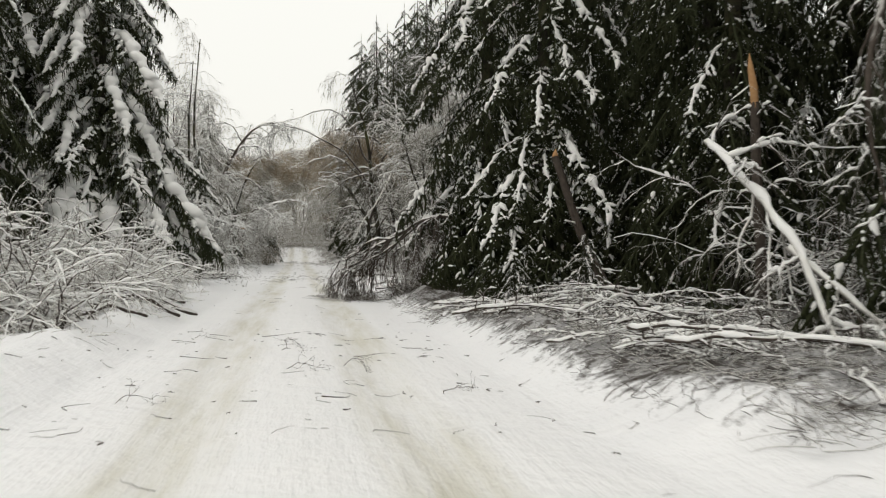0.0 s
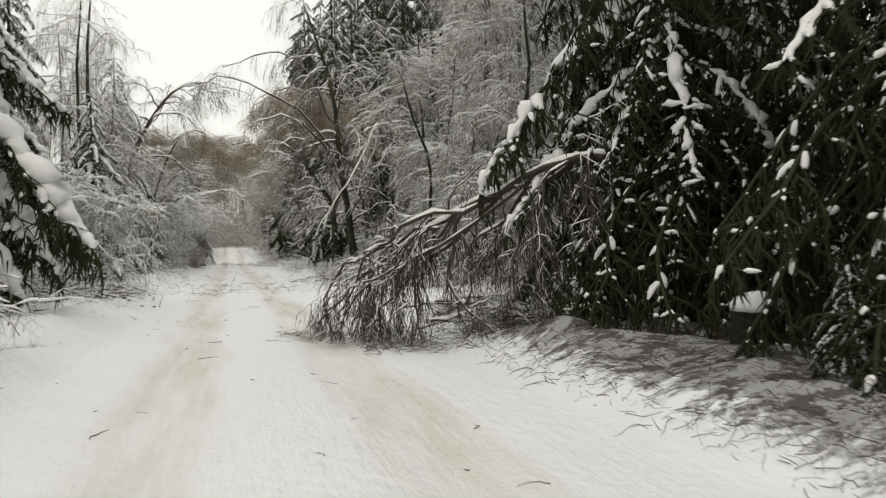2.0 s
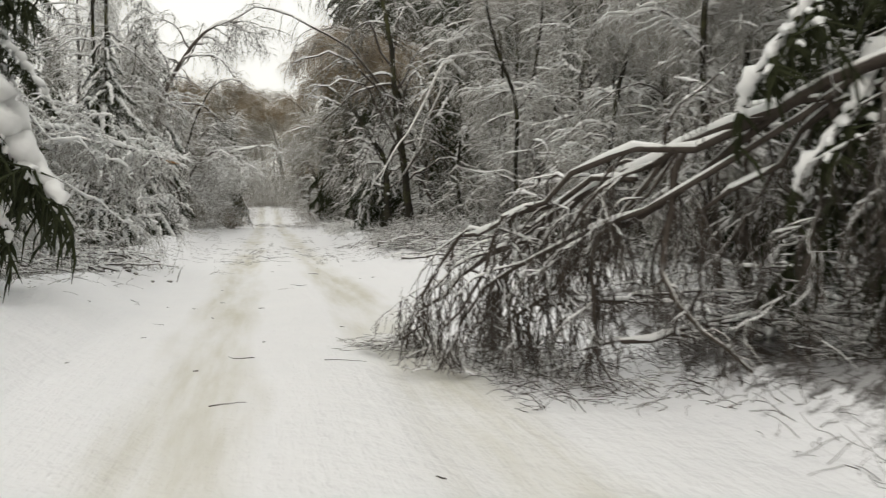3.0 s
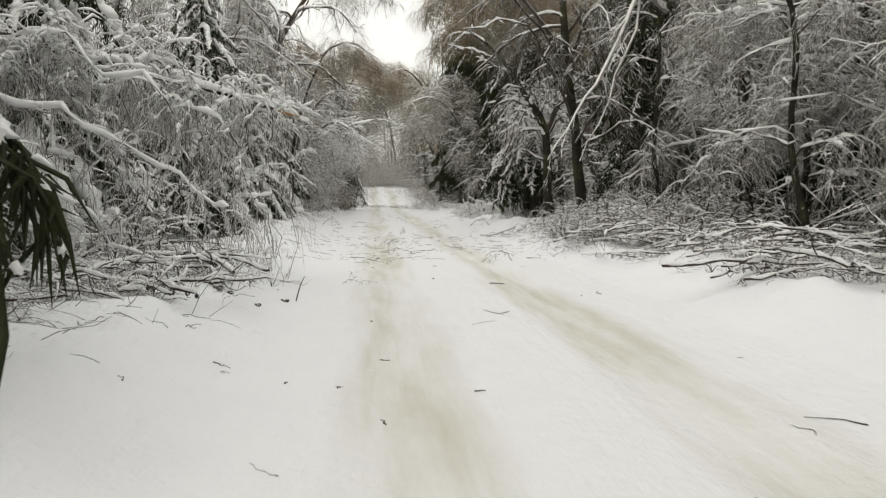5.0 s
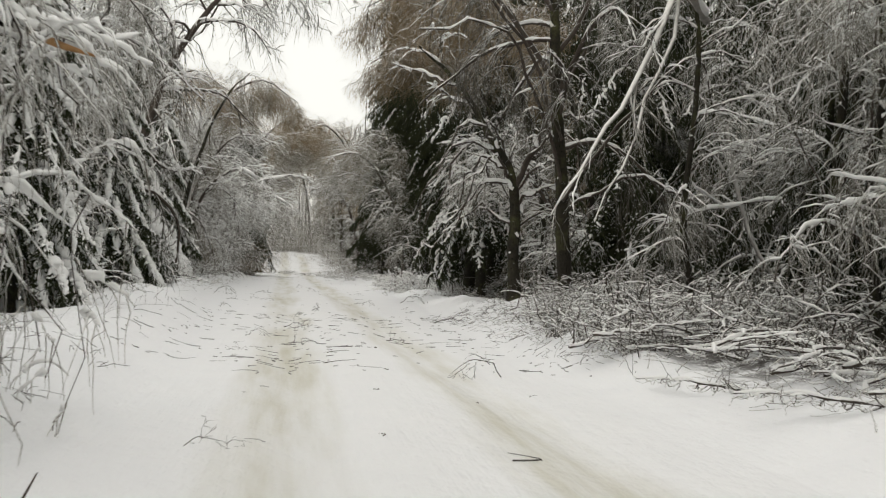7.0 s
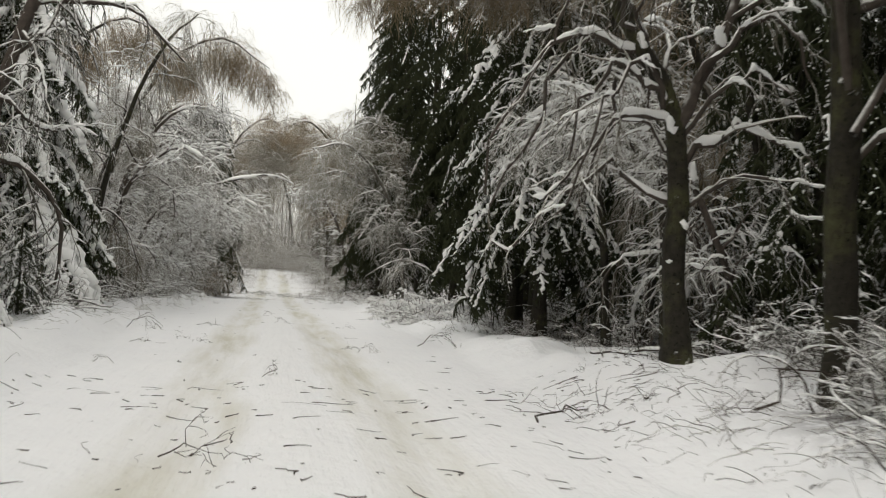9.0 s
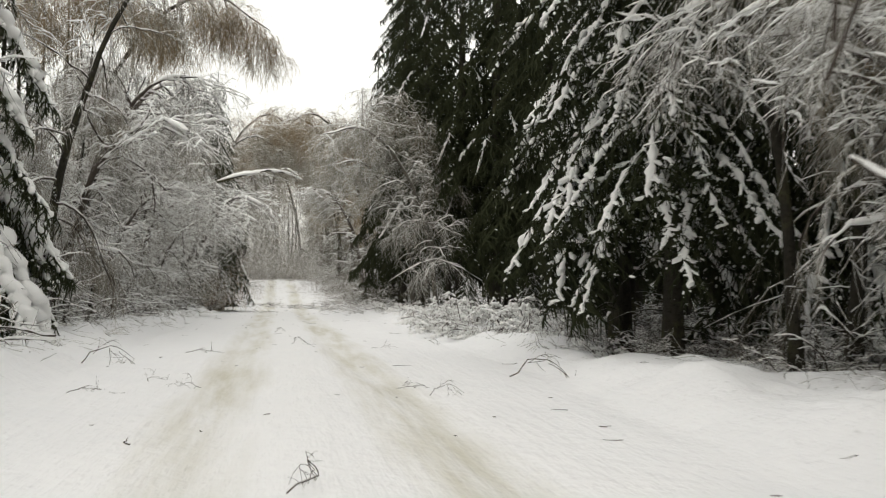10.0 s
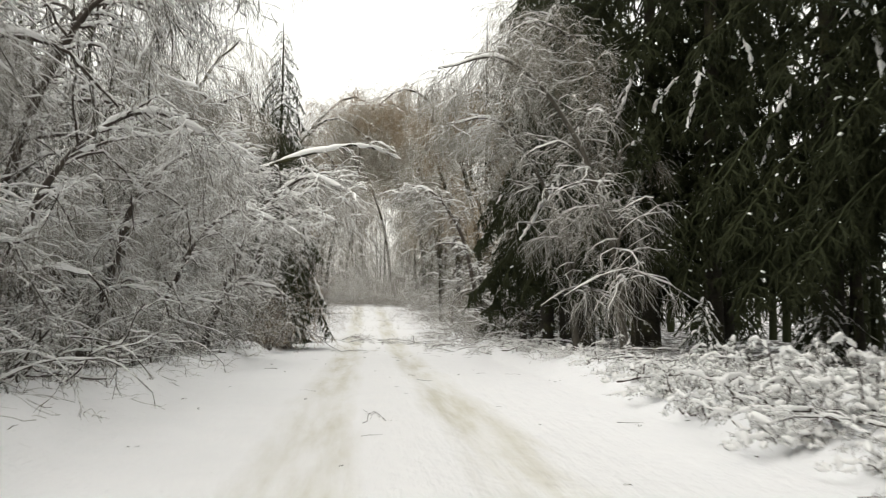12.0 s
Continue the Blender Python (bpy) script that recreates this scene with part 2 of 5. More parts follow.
def lies(x, y):
    """The height of the ground."""
    x, y = np.asarray(x, float), np.asarray(y, float)
    wide = np.clip((y - 48) / 16, 0, 1)
    off = np.maximum(np.maximum(-1.75 - 0.9 * wide - x, x - 2.35 - 1.0 * wide), 0)
    verge = np.clip(off / 0.9, 0, 1)
    z = 0.014 * (lattice(x, y * 0.2, 0.45, 1) - 0.5) + 0.03 * (lattice(x, y * 0.5, 2.2, 2) - 0.5)
    wobble = 0.35 * (lattice(x * 0, y, 5.0, 9) - 0.5)
    for at in RUTS:
        z = z - 0.05 * np.exp(-(((x + wobble - at) / 0.24) ** 2))
    z = z + 0.03 * np.exp(-(((x - 0.25) / 0.4) ** 2))
    z = z + verge * (0.08 + 0.20 * lattice(x, y, 0.8, 3) + 0.20 * (lattice(x, y, 2.6, 4) - 0.4) + 0.17 * lattice(x, y, 0.45, 5))
    z = z + (0.25 + 0.75 * verge) * 0.05 * (lattice(x, y, 0.24, 10) - 0.5) * lattice(x, y, 1.9, 11)
    z = z + 0.12 * np.exp(-((off - 0.7) / 0.4) ** 2) * lattice(x, y, 1.7, 6)
    z = z - 0.35 * np.exp(-((x - 6.2) ** 2 / 3 + (y - 64.3) ** 2 / 14))
    z = z + 0.32 * np.exp(-((x - 4.7) ** 2 + (y - 52.6) ** 2) / 1.8)
    far = np.clip((y - 96) / 70, 0, 1)
    z = z + 2.3 * far * far * (3 - 2 * far)
    return z + np.clip(off - 4, 0, 40) * 0.02 * (lattice(x, y, 9.0, 7) - 0.3)


TWIG_RADIUS = 0.0045


def grow(p, r, count, u0, u1, angle, length, k, droop, wob, thin, keep=0.45):
    """Children of the branches p: paths and radii."""
    n, k0 = p.shape[:2]
    idx = np.repeat(np.arange(n), count)
    m = len(idx)
    u = u0 + (u1 - u0) * (np.tile((np.arange(count) + 0.5) / count, n) + rng.uniform(-0.5, 0.5, m) / count)
    u = np.clip(u, 0, 0.999)
    f = u * (k0 - 1)
    i = f.astype(int)
    f = (f - i)[:, None]
    a, b = p[idx, i], p[idx, i + 1]
    start, t = a + (b - a) * f, b - a
    t /= np.linalg.norm(t, axis=1, keepdims=True) + 1e-9
    r0 = np.maximum((r[idx, i] * (1 - f[:, 0]) + r[idx, i + 1] * f[:, 0]) * thin, TWIG_RADIUS)
    rnd = rng.normal(size=(m, 3))
    s = np.cross(t, rnd)
    s /= np.linalg.norm(s, axis=1, keepdims=True) + 1e-9
    an = np.radians(rng.normal(angle, max(13, angle * 0.4), m))[:, None]
    d = np.cos(an) * t + np.sin(an) * s
    ln = rng.uniform(*length, m) * (1 - keep * u)
    q = np.empty((m, k, 3))
    q[:, 0] = start
    step = (ln / (k - 1))[:, None]
    dr = (droop * rng.uniform(0.6, 1.4, m))[:, None]
    for c in range(1, k):
        d = d + rng.normal(size=(m, 3)) * (wob * 1.4)
        d[:, 2:] -= dr / (k - 1)
        d /= np.linalg.norm(d, axis=1, keepdims=True)
        q[:, c] = q[:, c - 1] + d * step
    rr = r0[:, None] * np.linspace(1, 0.35, k)[None]
    return q, rr


def snow_on(geo, p, r, sides, thick, chance=1.0):
    """Ridges of snow along the upper side of branches."""
    n, k = p.shape[:2]
    pick = rng.random(n) < chance
    p, r = p[pick], r[pick]
    n = len(p)
    if n == 0:
        return
    if k < 20:
        at = np.linspace(0, k - 1.0001, 2 * k - 1)
        i, f = at.astype(int), (at % 1)[:, None]
        p, r = p[:, i] * (1 - f) + p[:, i + 1] * f, r[:, i] * (1 - f[:, 0]) + r[:, i + 1] * f[:, 0]
        k = 2 * k - 1
        p = p + rng.normal(size=p.shape) * (thick * 0.25)
    t = np.gradient(p, axis=1)
    t /= np.linalg.norm(t, axis=2, keepdims=True) + 1e-9
    level = np.clip(1.15 - t[:, :, 2] ** 2 * 1.6, 0.0, 1.0)
    lump = rng.uniform(0.45, 1.35, (n, k)) * np.where(rng.random((n, k)) < 0.22, 0.15, 1.0)
    w = (r * 0.75 * np.clip(lump * 1.3, 0.35, 1) + thick * lump) * level + 0.0005
    w[:, 0] *= 0.4
    w[:, -1] *= 0.4
    q = p.copy()
    q[:, :, 2] += (r * 0.7 + thick * 0.35) * level
    geo.tubes(q, w, sides)


def smooth_path(points, k):
    """k points on a smooth curve through the given ones."""
    c = np.array(points, float)
    c = np.vstack([2 * c[0] - c[1], c, 2 * c[-1] - c[-2]])
    s = np.linspace(0, len(c) - 3 - 1e-6, k)
    i = s.astype(int)
    f = (s - i)[:, None]
    a, b, d, e = c[i], c[i + 1], c[i + 2], c[i + 3]
    return 0.5 * (2 * b + (d - a) * f + (2 * a - 5 * b + 4 * d - e) * f ** 2 + (3 * b - a - 3 * d + e) * f ** 3)


def above(p, h=0.02):
    """Keeps hanging twigs from going into the ground."""
    p[:, :, 2] = np.maximum(p[:, :, 2], h + 0.05 * rng.random(p.shape[:2]))
    return p


def broadleaf(name, path, radii, levels, twig_mat=None, snow=0.012, trunk_k=16, base=True, limbs=True, extra=(), deep=0.6, bark=None, rough=0.045, clear=None):
    """A bare tree at its foot: trunk along path, then levels of branches:
    (count, u0, u1, angle, (shortest, longest), points, droop, wobble, thinning, sides).
    clear: (x, z), nothing hangs below z on the near side of x."""
    root = new(name)
    trunk = Geo()
    p = smooth_path(path, trunk_k)[None]
    p[0, 1:-1] += rng.normal(0, 0.014, (trunk_k - 2, 3))
    r = np.interp(np.linspace(0, 1, trunk_k), np.linspace(0, 1, len(radii)), radii)[None]
    r = r * rng.uniform(0.93, 1.07, r.shape)
    if base:
        r[0, 0] *= 1.35
    trunk.tubes(p, r, 9)
    white = Geo()
    snow_on(white, p, r, 7, snow * 1.6)
    part("trunk", trunk, bark or BARK, root)
    twigs = Geo()
    for c, lv in enumerate(levels):
        p, r = grow(p, r, *lv[:9])
        if c == 0 and extra:
            k = p.shape[1]
            p = np.concatenate([p, [smooth_path(e[0], k) + rng.normal(0, rough, (k, 3)) for e in extra]])
            r = np.concatenate([r, [np.linspace(e[1], e[1] * 0.3, k) for e in extra]])
        p = above(p)
        if clear:
            free = ~((p[:, :, 0] < clear[0]) & (p[:, :, 2] < clear[1])).any(1)
            p, r = p[free], r[free]
        if c == 0 and limbs:
            for pi, ri in zip(p, r):
                g = Geo()
                g.tubes(pi[None], ri[None], lv[9])
                part("limb", g, bark or BRANCH, root)
        else:
            twigs.tubes(p, r, lv[9])
        if c == 0:
            snow_on(white, p, r, 5, snow, 0.95)
        elif c == 1:
            snow_on(white, p, r, 4, snow * 0.7, deep)
        elif c == 2 and deep > 0.7:
            snow_on(white, p, r, 3, snow * 0.45, 0.85)
    tagged(part("crown", twigs, twig_mat or TWIG, root), kind="stuff")
    tagged(part("snow_load", white, SNOW, root, "white snow lying on the branches"), kind="stuff")
    return root


# ---- spruces ----


def clumps(geo, p, n, size, chance, sides):
    """n small heaps of snow on the paths p."""
    if n < 1:
        return
    m, k = p.shape[:2]
    keep = rng.random(n) < min(1.0, 0.25 + 0.65 * chance)
    idx = rng.integers(m, size=n)[keep]
    u = rng.beta(1.3, 1.6, len(idx)) * (k - 1.001)
    i = u.astype(int)
    f = (u - i)[:, None]
    a, b = p[idx, i], p[idx, i + 1]
    at, t = a + (b - a) * f, b - a
    t /= np.linalg.norm(t, axis=1, keepdims=True) + 1e-9
    t[:, 2] *= 0.6
    r = size * rng.uniform(0.45, 1.35, len(idx))
    long = r * rng.uniform(1.0, 2.6, len(idx))
    s = np.array([-1.0, -0.5, 0.45, 1.0])
    q = at[:, None] + t[:, None] * (s[None, :] * long[:, None])[:, :, None] + rng.normal(size=(len(idx), 4, 3)) * (r * 0.14)[:, None, None]
    q[:, :, 2] += (r * 0.45)[:, None]
    w = r[:, None] * np.array([0.12, 0.95, 0.8, 0.12])[None] * rng.uniform(0.75, 1.2, (len(idx), 4))
    geo.tubes(q, w, sides, 0.75)


def ridge(geo, p, size, sides, gap=0.15):
    """Uneven ridges of snow lying along the paths p, size wide, broken by gaps."""
    n, k = p.shape[:2]
    m = 2 * k - 1
    q = np.empty((n, m, 3))
    q[:, ::2], q[:, 1::2] = p, (p[:, 1:] + p[:, :-1]) / 2
    lump = rng.uniform(0.35, 1.45, (n, m + 2))
    lump = np.where(rng.random((n, m + 2)) < gap, 0.05, lump)
    lump = lump[:, :-2] * 0.25 + lump[:, 1:-1] * 0.5 + lump[:, 2:] * 0.25
    ends = np.clip(np.minimum(np.arange(m), np.arange(m)[::-1]) * 3.6 / m + 0.25, 0, 1)
    w = size[:, None] * lump * ends[None]
    q = q + rng.normal(size=q.shape) * (0.22, 0.22, 0.1) * w[:, :, None]
    q[:, :, 2] += w * 0.42
    geo.tubes(q, w + 0.001, sides, 0.8)


def bough(length, seconds, thirds, snow, hang=0.5, slim=1.0):
    """A drooping spruce bough along +x: sprays of needles and the snow on it."""
    k = 9
    s = np.linspace(0, 1, k)
    ang = np.radians(-4 - 45 * np.sin(np.pi * np.clip(s * 0.74, 0, 1)) + rng.uniform(-7, 7))
    step = length / (k - 1)
    x = np.concatenate([[0], np.cumsum(np.cos(ang[:-1]) * step)])
    z = np.concatenate([[0], np.cumsum(np.sin(ang[:-1]) * step)])
    y = np.cumsum(rng.normal(0, 0.02 * length, k))
    axis = np.stack([x, y, z], 1)[None]
    ar = np.linspace(0.03, 0.014, k)[None] * length / 2.4
    green, white = Geo(), Geo()
    green.tubes(axis, ar, 4)
    fine = seconds > 12
    u = np.clip((np.arange(seconds) + rng.random(seconds)) / seconds, 0.05, 0.985) ** 0.8
    f = u * (k - 1)
    i = np.minimum(f.astype(int), k - 2)
    f = (f - i)[:, None]
    st = axis[0, i] * (1 - f) + axis[0, i + 1] * f
    t = axis[0, i + 1] - axis[0, i]
    t /= np.linalg.norm(t, axis=1, keepdims=True)
    sg = np.where(np.arange(seconds) % 2 == 0, 1.0, -1.0)
    out = np.radians(rng.normal(60, 20, seconds))
    d = np.cos(out)[:, None] * t + np.sin(out)[:, None] * np.stack([np.zeros(seconds), sg, np.zeros(seconds)], 1)
    ln = length * (0.12 + 0.22 * (1 - u) ** 0.6) * rng.uniform(0.5, 1.3, seconds)
    kk = 5
    q = np.empty((seconds, kk, 3))
    q[:, 0] = st
    for c in range(1, kk):
        d = d + rng.normal(size=(seconds, 3)) * 0.2
        d[:, 2] -= 0.3
        d /= np.linalg.norm(d, axis=1, keepdims=True)
        q[:, c] = q[:, c - 1] + d * (ln / (kk - 1))[:, None]
    fat = slim if fine else 1.35
    qr = np.array([0.6, 1.0, 1.0, 0.8, 0.12])[None] * 0.017 * fat * rng.uniform(0.8, 1.2, (seconds, 1))
    green.tubes(q, qr, 3, 0.6)
    axial = smooth_path(axis[0, 2:], kk)[None]
    both, br = np.concatenate([q, np.repeat(axial, 2, 0)]), np.concatenate([qr, np.full((2, kk), 0.02)])
    h, hr = grow(both, br, thirds, 0.05, 0.99, 50, (0.06, 0.24), 2, 0.9, 0.2, 1.0, 0.3)
    hr = np.array([1.0, 0.10])[None] * rng.uniform(0.012, 0.021, (len(h), 1)) * fat
    green.tubes(h, hr, 3)
    if hang > 0:
        w, wr = grow(both, br, max(1, int(thirds * hang)), 0.1, 0.99, 75, (0.16, 0.42), 3, 3.2, 0.14, 1.0, 0.3)
        wr = np.array([0.8, 1.0, 0.08])[None] * rng.uniform(0.010, 0.017, (len(w), 1)) * fat
        green.tubes(w, wr, 3)
    # snow: a lumpy ridge along the bough, fingers of it down the side sprays, small tufts on the shoots
    rich, load = seconds > 22, min(snow, 2.0)
    if snow > 0.6:
        ridge(white, smooth_path(axis[0, 1:], 18)[None], np.array([0.078 * load ** 0.7]), 8 if rich else 5, 0.04 if snow > 1.5 else 0.46)
    near = q[rng.random(seconds) < 0.05 + 0.32 * load]
    if len(near) and snow > 0.3:
        near = near[:, :1] + (near[:, :3] - near[:, :1]) * rng.uniform(0.45, 0.95, (len(near), 1, 1))
        ridge(white, near, rng.uniform(0.024, 0.052, len(near)) * load ** 0.6, 6 if rich else 4, 0.12)
    clumps(white, np.concatenate([q[:, :3], np.repeat(axial[:, :3], 4, 0)]), int(seconds * (2.4 if rich else 0.9) * min(1.0, 0.35 + snow)), 0.032 * load ** 0.3, min(snow, 1.1), 5 if rich else 4)
    if rich:
        clumps(white, h, int(len(h) * (0.03 + 0.06 * min(snow, 1.2))), 0.021, snow, 4)
    return green, white


def spruce(name, height, reach, boughs, kinds, first=0.9, droop=0.0, bare=0.0, single=False, power=1.15, taper=0.72, shade=0.0):
    """A spruce at its foot. kinds: boughs to choose from; first: height of the lowest; bare: dead stubs low on the trunk;
    single: every bough an object of its own; below shade the boughs hold little snow."""
    root = new(name)
    trunk = Geo()
    k = 14
    z = np.linspace(0, height, k)
    p = np.stack([0 * z, 0 * z, z], 1)[None]
    r = (0.010 * height * (1 - z / height) ** 0.85 + 0.01)[None]
    r[0, 0] *= 1.3
    trunk.tubes(p, r, 10)
    if bare > 0:
        st, sr = grow(p[:, :5], r[:, :5], 26, 0.1, 0.95, 85, (0.3, 1.5), 4, 0.6, 0.12, 0.10)
        trunk.tubes(st, sr, 4)
    part("trunk", trunk, BARK, root)
    if single:
        meshes = [(mesh("bough", g, NEEDLE), mesh("snow", w, SNOW)) for g, w in kinds]
    else:
        parts = [(g.arrays(), w.arrays()) for g, w in kinds]
    green, white = Geo(), Geo()
    for c in range(boughs):
        f = (c + rng.random()) / boughs
        h = first + (height * 0.975 - first) * f ** power
        size = reach * (1 - h / height) ** taper * rng.uniform(0.72, 1.12) + 0.26
        pick = rng.integers(len(kinds)) if h > shade else rng.integers(2, 4)
        az = c * 2.39996 + rng.uniform(-0.35, 0.35)
        tip = 12 * (1 - h / height) + droop + rng.normal(0, 5)
        sc = size / 2.4
        m = pose(0, 0, h, 0, tip, math.degrees(az)) @ Matrix.Diagonal((sc, sc, sc, 1))
        if single:
            b = new("bough", meshes[pick][0])
            b.parent, b.matrix_basis = root, m
            s = tagged(new("snow", meshes[pick][1]), kind="stuff")
            s.parent = b
            continue
        a = np.array(m)
        for geo, (v, q) in zip((green, white), parts[pick]):
            w = v @ a[:3, :3].T + a[:3, 3]
            w[:, 2] = np.maximum(w[:, 2], 0.06)
            geo.add(w, q)
    if not single:
        tagged(part("crown", green, NEEDLE, root, "dark green drooping needles"), kind="stuff")
        tagged(part("snow_load", white, SNOW, root, "white snow along the boughs"), kind="stuff")
    return root


def at_ground(x, y, turn=0.0, size=1.0, sink=0.05):
    return pose(x, y, float(lies(x, y)) - sink, 0, 0, turn) @ Matrix.Diagonal((size, size, size, 1))


def plant(ob, places, label="", group=""):
    """Stands a thing at the first place and copies of it at the others: (x, y, turn, size)."""
    first = True
    out = []
    for pl in places:
        if first:
            ob.matrix_basis = at_ground(*pl)
            o, first = ob, False
        else:
            o = copy_thing(base, at_ground(*pl))
        if label:
            tagged(o, label, group=group)
        base = ob
        out.append(o)
    # the copies take the first one's own scale as well, so it is reset
    for o, pl in zip(out, places):
        o.matrix_basis = at_ground(*pl)
    return out

# ---- ground ----


def steps_out(start, step, end, factor):
    out, s = [], step
    v = start
    while v < end:
        s *= factor
        v += s
        out.append(v)
    return out


def build_ground():
    gx = list(np.arange(-4.6, 5.6, 0.085))
    gx = [-v for v in steps_out(4.6, 0.11, 700, 1.16)][::-1] + gx + steps_out(gx[-1], 0.11, 700, 1.16)
    gy = list(np.arange(-3, 84, 0.16)) + list(np.arange(84, 125, 0.4))
    gy = [-v for v in steps_out(3, 0.26, 500, 1.25)][::-1] + gy + steps_out(gy[-1], 0.26, 1200, 1.15)
    gx, gy = np.array(gx), np.array(gy)
    xx, yy = np.meshgrid(gx, gy, indexing="ij")
    v = np.stack([xx, yy, lies(xx, yy)], -1).reshape(-1, 3)
    i = np.arange(len(v)).reshape(xx.shape)
    q = np.stack([i[:-1, :-1], i[1:, :-1], i[1:, 1:], i[:-1, 1:]], -1).reshape(-1, 4)
    g = Geo()
    g.add(v, q)
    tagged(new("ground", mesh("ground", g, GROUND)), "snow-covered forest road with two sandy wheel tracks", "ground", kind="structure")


build_ground()

# ---- the spruces beside the road ----
HEAVY = [bough(2.4, 30, 13, s, 0.35, 0.7) for s in (2.2, 1.9, 1.7, 1.3, 1.0, 2.0)]
HALF = [bough(2.4, 28, 12, s, 0.35, 0.72) for s in (1.4, 0.9, 0.55, 0.4, 1.1, 0.7)]
LADEN = [bough(2.4, 17, 8, s, 0.4, 0.9) for s in (1.2, 0.8, 0.5, 0.3)]
DARK = [bough(2.4, 24, 17, s, 0.12, 0.8) for s in (0.85, 0.58, 0.4, 0.24, 0.68)]
GLOOMY = [bough(2.4, 22, 22, s, 0.3, 0.95) for s in (0.68, 0.42, 0.3, 0.16, 0.52)]

label = "tall dark spruce with thick snow on drooping boughs"
plant(spruce("spruce_tree", 14, 4.4, 96, HEAVY, 2.6, droop=2, single=True, power=1.5, taper=0.62), [(-5.42, 30.2, 0, 1.06), (-8.2, 33.0, 150, 1.1), (-5.6, 66.6, 60, 0.8), (-4.4, 48.0, 200, 0.46), (-6.5, 43.4, 40, 0.72), (-4.95, 58.6, 95, 0.5)], label, "spruces beside the road")
label = "tall dark spruce with patches of snow on drooping boughs"
plant(spruce("spruce_tree", 18, 2.6, 108, HALF, 1.35, shade=2.5, droop=5, single=True, power=2.0, taper=0.42), [(5.35, 20.6, 200, 1.0), (4.92, 24.7, 80, 1.08)], label, "spruces beside the road")
MIXED = [HEAVY[3], HEAVY[4], HALF[5], HALF[0], HALF[4], HALF[1]]
plant(spruce("spruce_tree", 17, 3.1, 76, MIXED, 3.3, droop=5, bare=1, single=True, power=1.6, taper=0.55), [(5.3, 65.2, 200, 1.0), (6.8, 69.0, 300, 0.95), (7.4, 72.4, 100, 0.95), (5.2, 62.8, 140, 0.8)], "spruce with snow-laden boughs above a bare trunk", "spruces beside the road")
label = "dark spruce with snow on its boughs"
mid = spruce("spruce_tree", 15, 3.4, 70, LADEN, 0.8, droop=2, single=True, power=1.3)
plant(mid, [(-7.6, 22.5, 120, 1.05), 
            (-9.4, 31.5, 10, 1.1), (-8.2, 38.5, 230, 0.9)], label, "spruces beside the road")
dark = spruce("spruce_tree", 21, 3.7, 90, DARK, 1.7, droop=2, bare=1, power=1.25, taper=0.5)
plant(dark, [(7.6, 16.4, 10, 0.85), (9.8, 12.0, 90, 0.9), (9.2, 33.6, 80, 0.85), (9.4, 37.6, 10, 0.8), (9.8, 42.2, 200, 0.9), (9.6, 47.0, 310, 0.85), (10.0, 52.4, 100, 0.9),
    (8.9, 58.6, 40, 0.8), (8.8, 23.2, 60, 0.9), (11.4, 28.0, 10, 0.9), (10.6, 17.6, 130, 0.9), (8.4, 63.8, 150, 0.85), (10.4, 62.0, 220, 0.9), (9.7, 55.8, 310, 0.8),
    (7.5, 56.6, 30, 0.75), (7.4, 47.4, 80, 0.4), (8.9, 45.6, 10, 0.5), (7.2, 42.6, 200, 0.3), (8.0, 50.4, 140, 0.45), (9.0, 41.0, 60, 0.5), (9.6, 29.5, 30, 0.8),
    # (7.0, 5.2) and (6.9, 1.0): mostly out of view, added to shade the verge
    (9.8, 6.5, 200, 0.8), (7.0, 5.2, 30, 1.0), (7.7, 9.2, 250, 0.95), (6.9, 1.0, 120, 1.0), (11.2, 16.0, 10, 0.9), (10.2, 21.5, 80, 0.9), (6.4, 101, 50, 1.0),
    (11.6, 35.5, 10, 0.9), (11.2, 40.5, 60, 0.95), (12.2, 45.5, 120, 1.0), (11.6, 50.5, 200, 0.95), (12.0, 55.5, 280, 1.0), (-9.5, 50.5, 40, 0.8),
    (-9.8, 63.0, 140, 0.85), (8.4, 19.2, 20, 0.85), (8.3, 27.4, 200, 0.85), (13.4, 12.5, 80, 0.9), (13.6, 19.5, 310, 0.95), (13.4, 26.5, 150, 0.9), (-8.0, 26.6, 10, 0.8),
    (-10.6, 21.5, 90, 0.9), (-11.0, 28.0, 170, 0.9), (-7.4, 34.2, 250, 0.75)],
      "tall dark spruce with bare lower trunk and little snow", "spruces at the forest edge")
gloomy = spruce("spruce_tree", 21, 3.6, 84, GLOOMY, 3.4, droop=3, bare=1, power=1.3, taper=0.5)
plant(gloomy, [(6.9, 87.8, 40, 0.95), (5.4, 93.6, 130, 0.9), (9.4, 70.6, 0, 0.9), (9.2, 75.0, 70, 1.0), (9.4, 78.8, 150, 1.0), (9.0, 82.6, 210, 1.05), (7.9, 86.2, 100, 1.0),
    (5.9, 90.5, 290, 1.0), (9.2, 89.0, 20, 1.0), (6.6, 95.5, 20, 1.0), (10.6, 67.0, 30, 0.9), (11.5, 78.5, 50, 1.0)],
      "tall nearly snowless dark spruce with bare lower trunk", "spruces at the forest edge")
plant(spruce("spruce_tree", 11.2, 3.2, 120, LADEN, 0.9, droop=9, power=0.95, taper=0.75), [(-3.05, 98.0, 30, 1.0)], "slender dark spruce dusted with snow", "spruces beside the road")

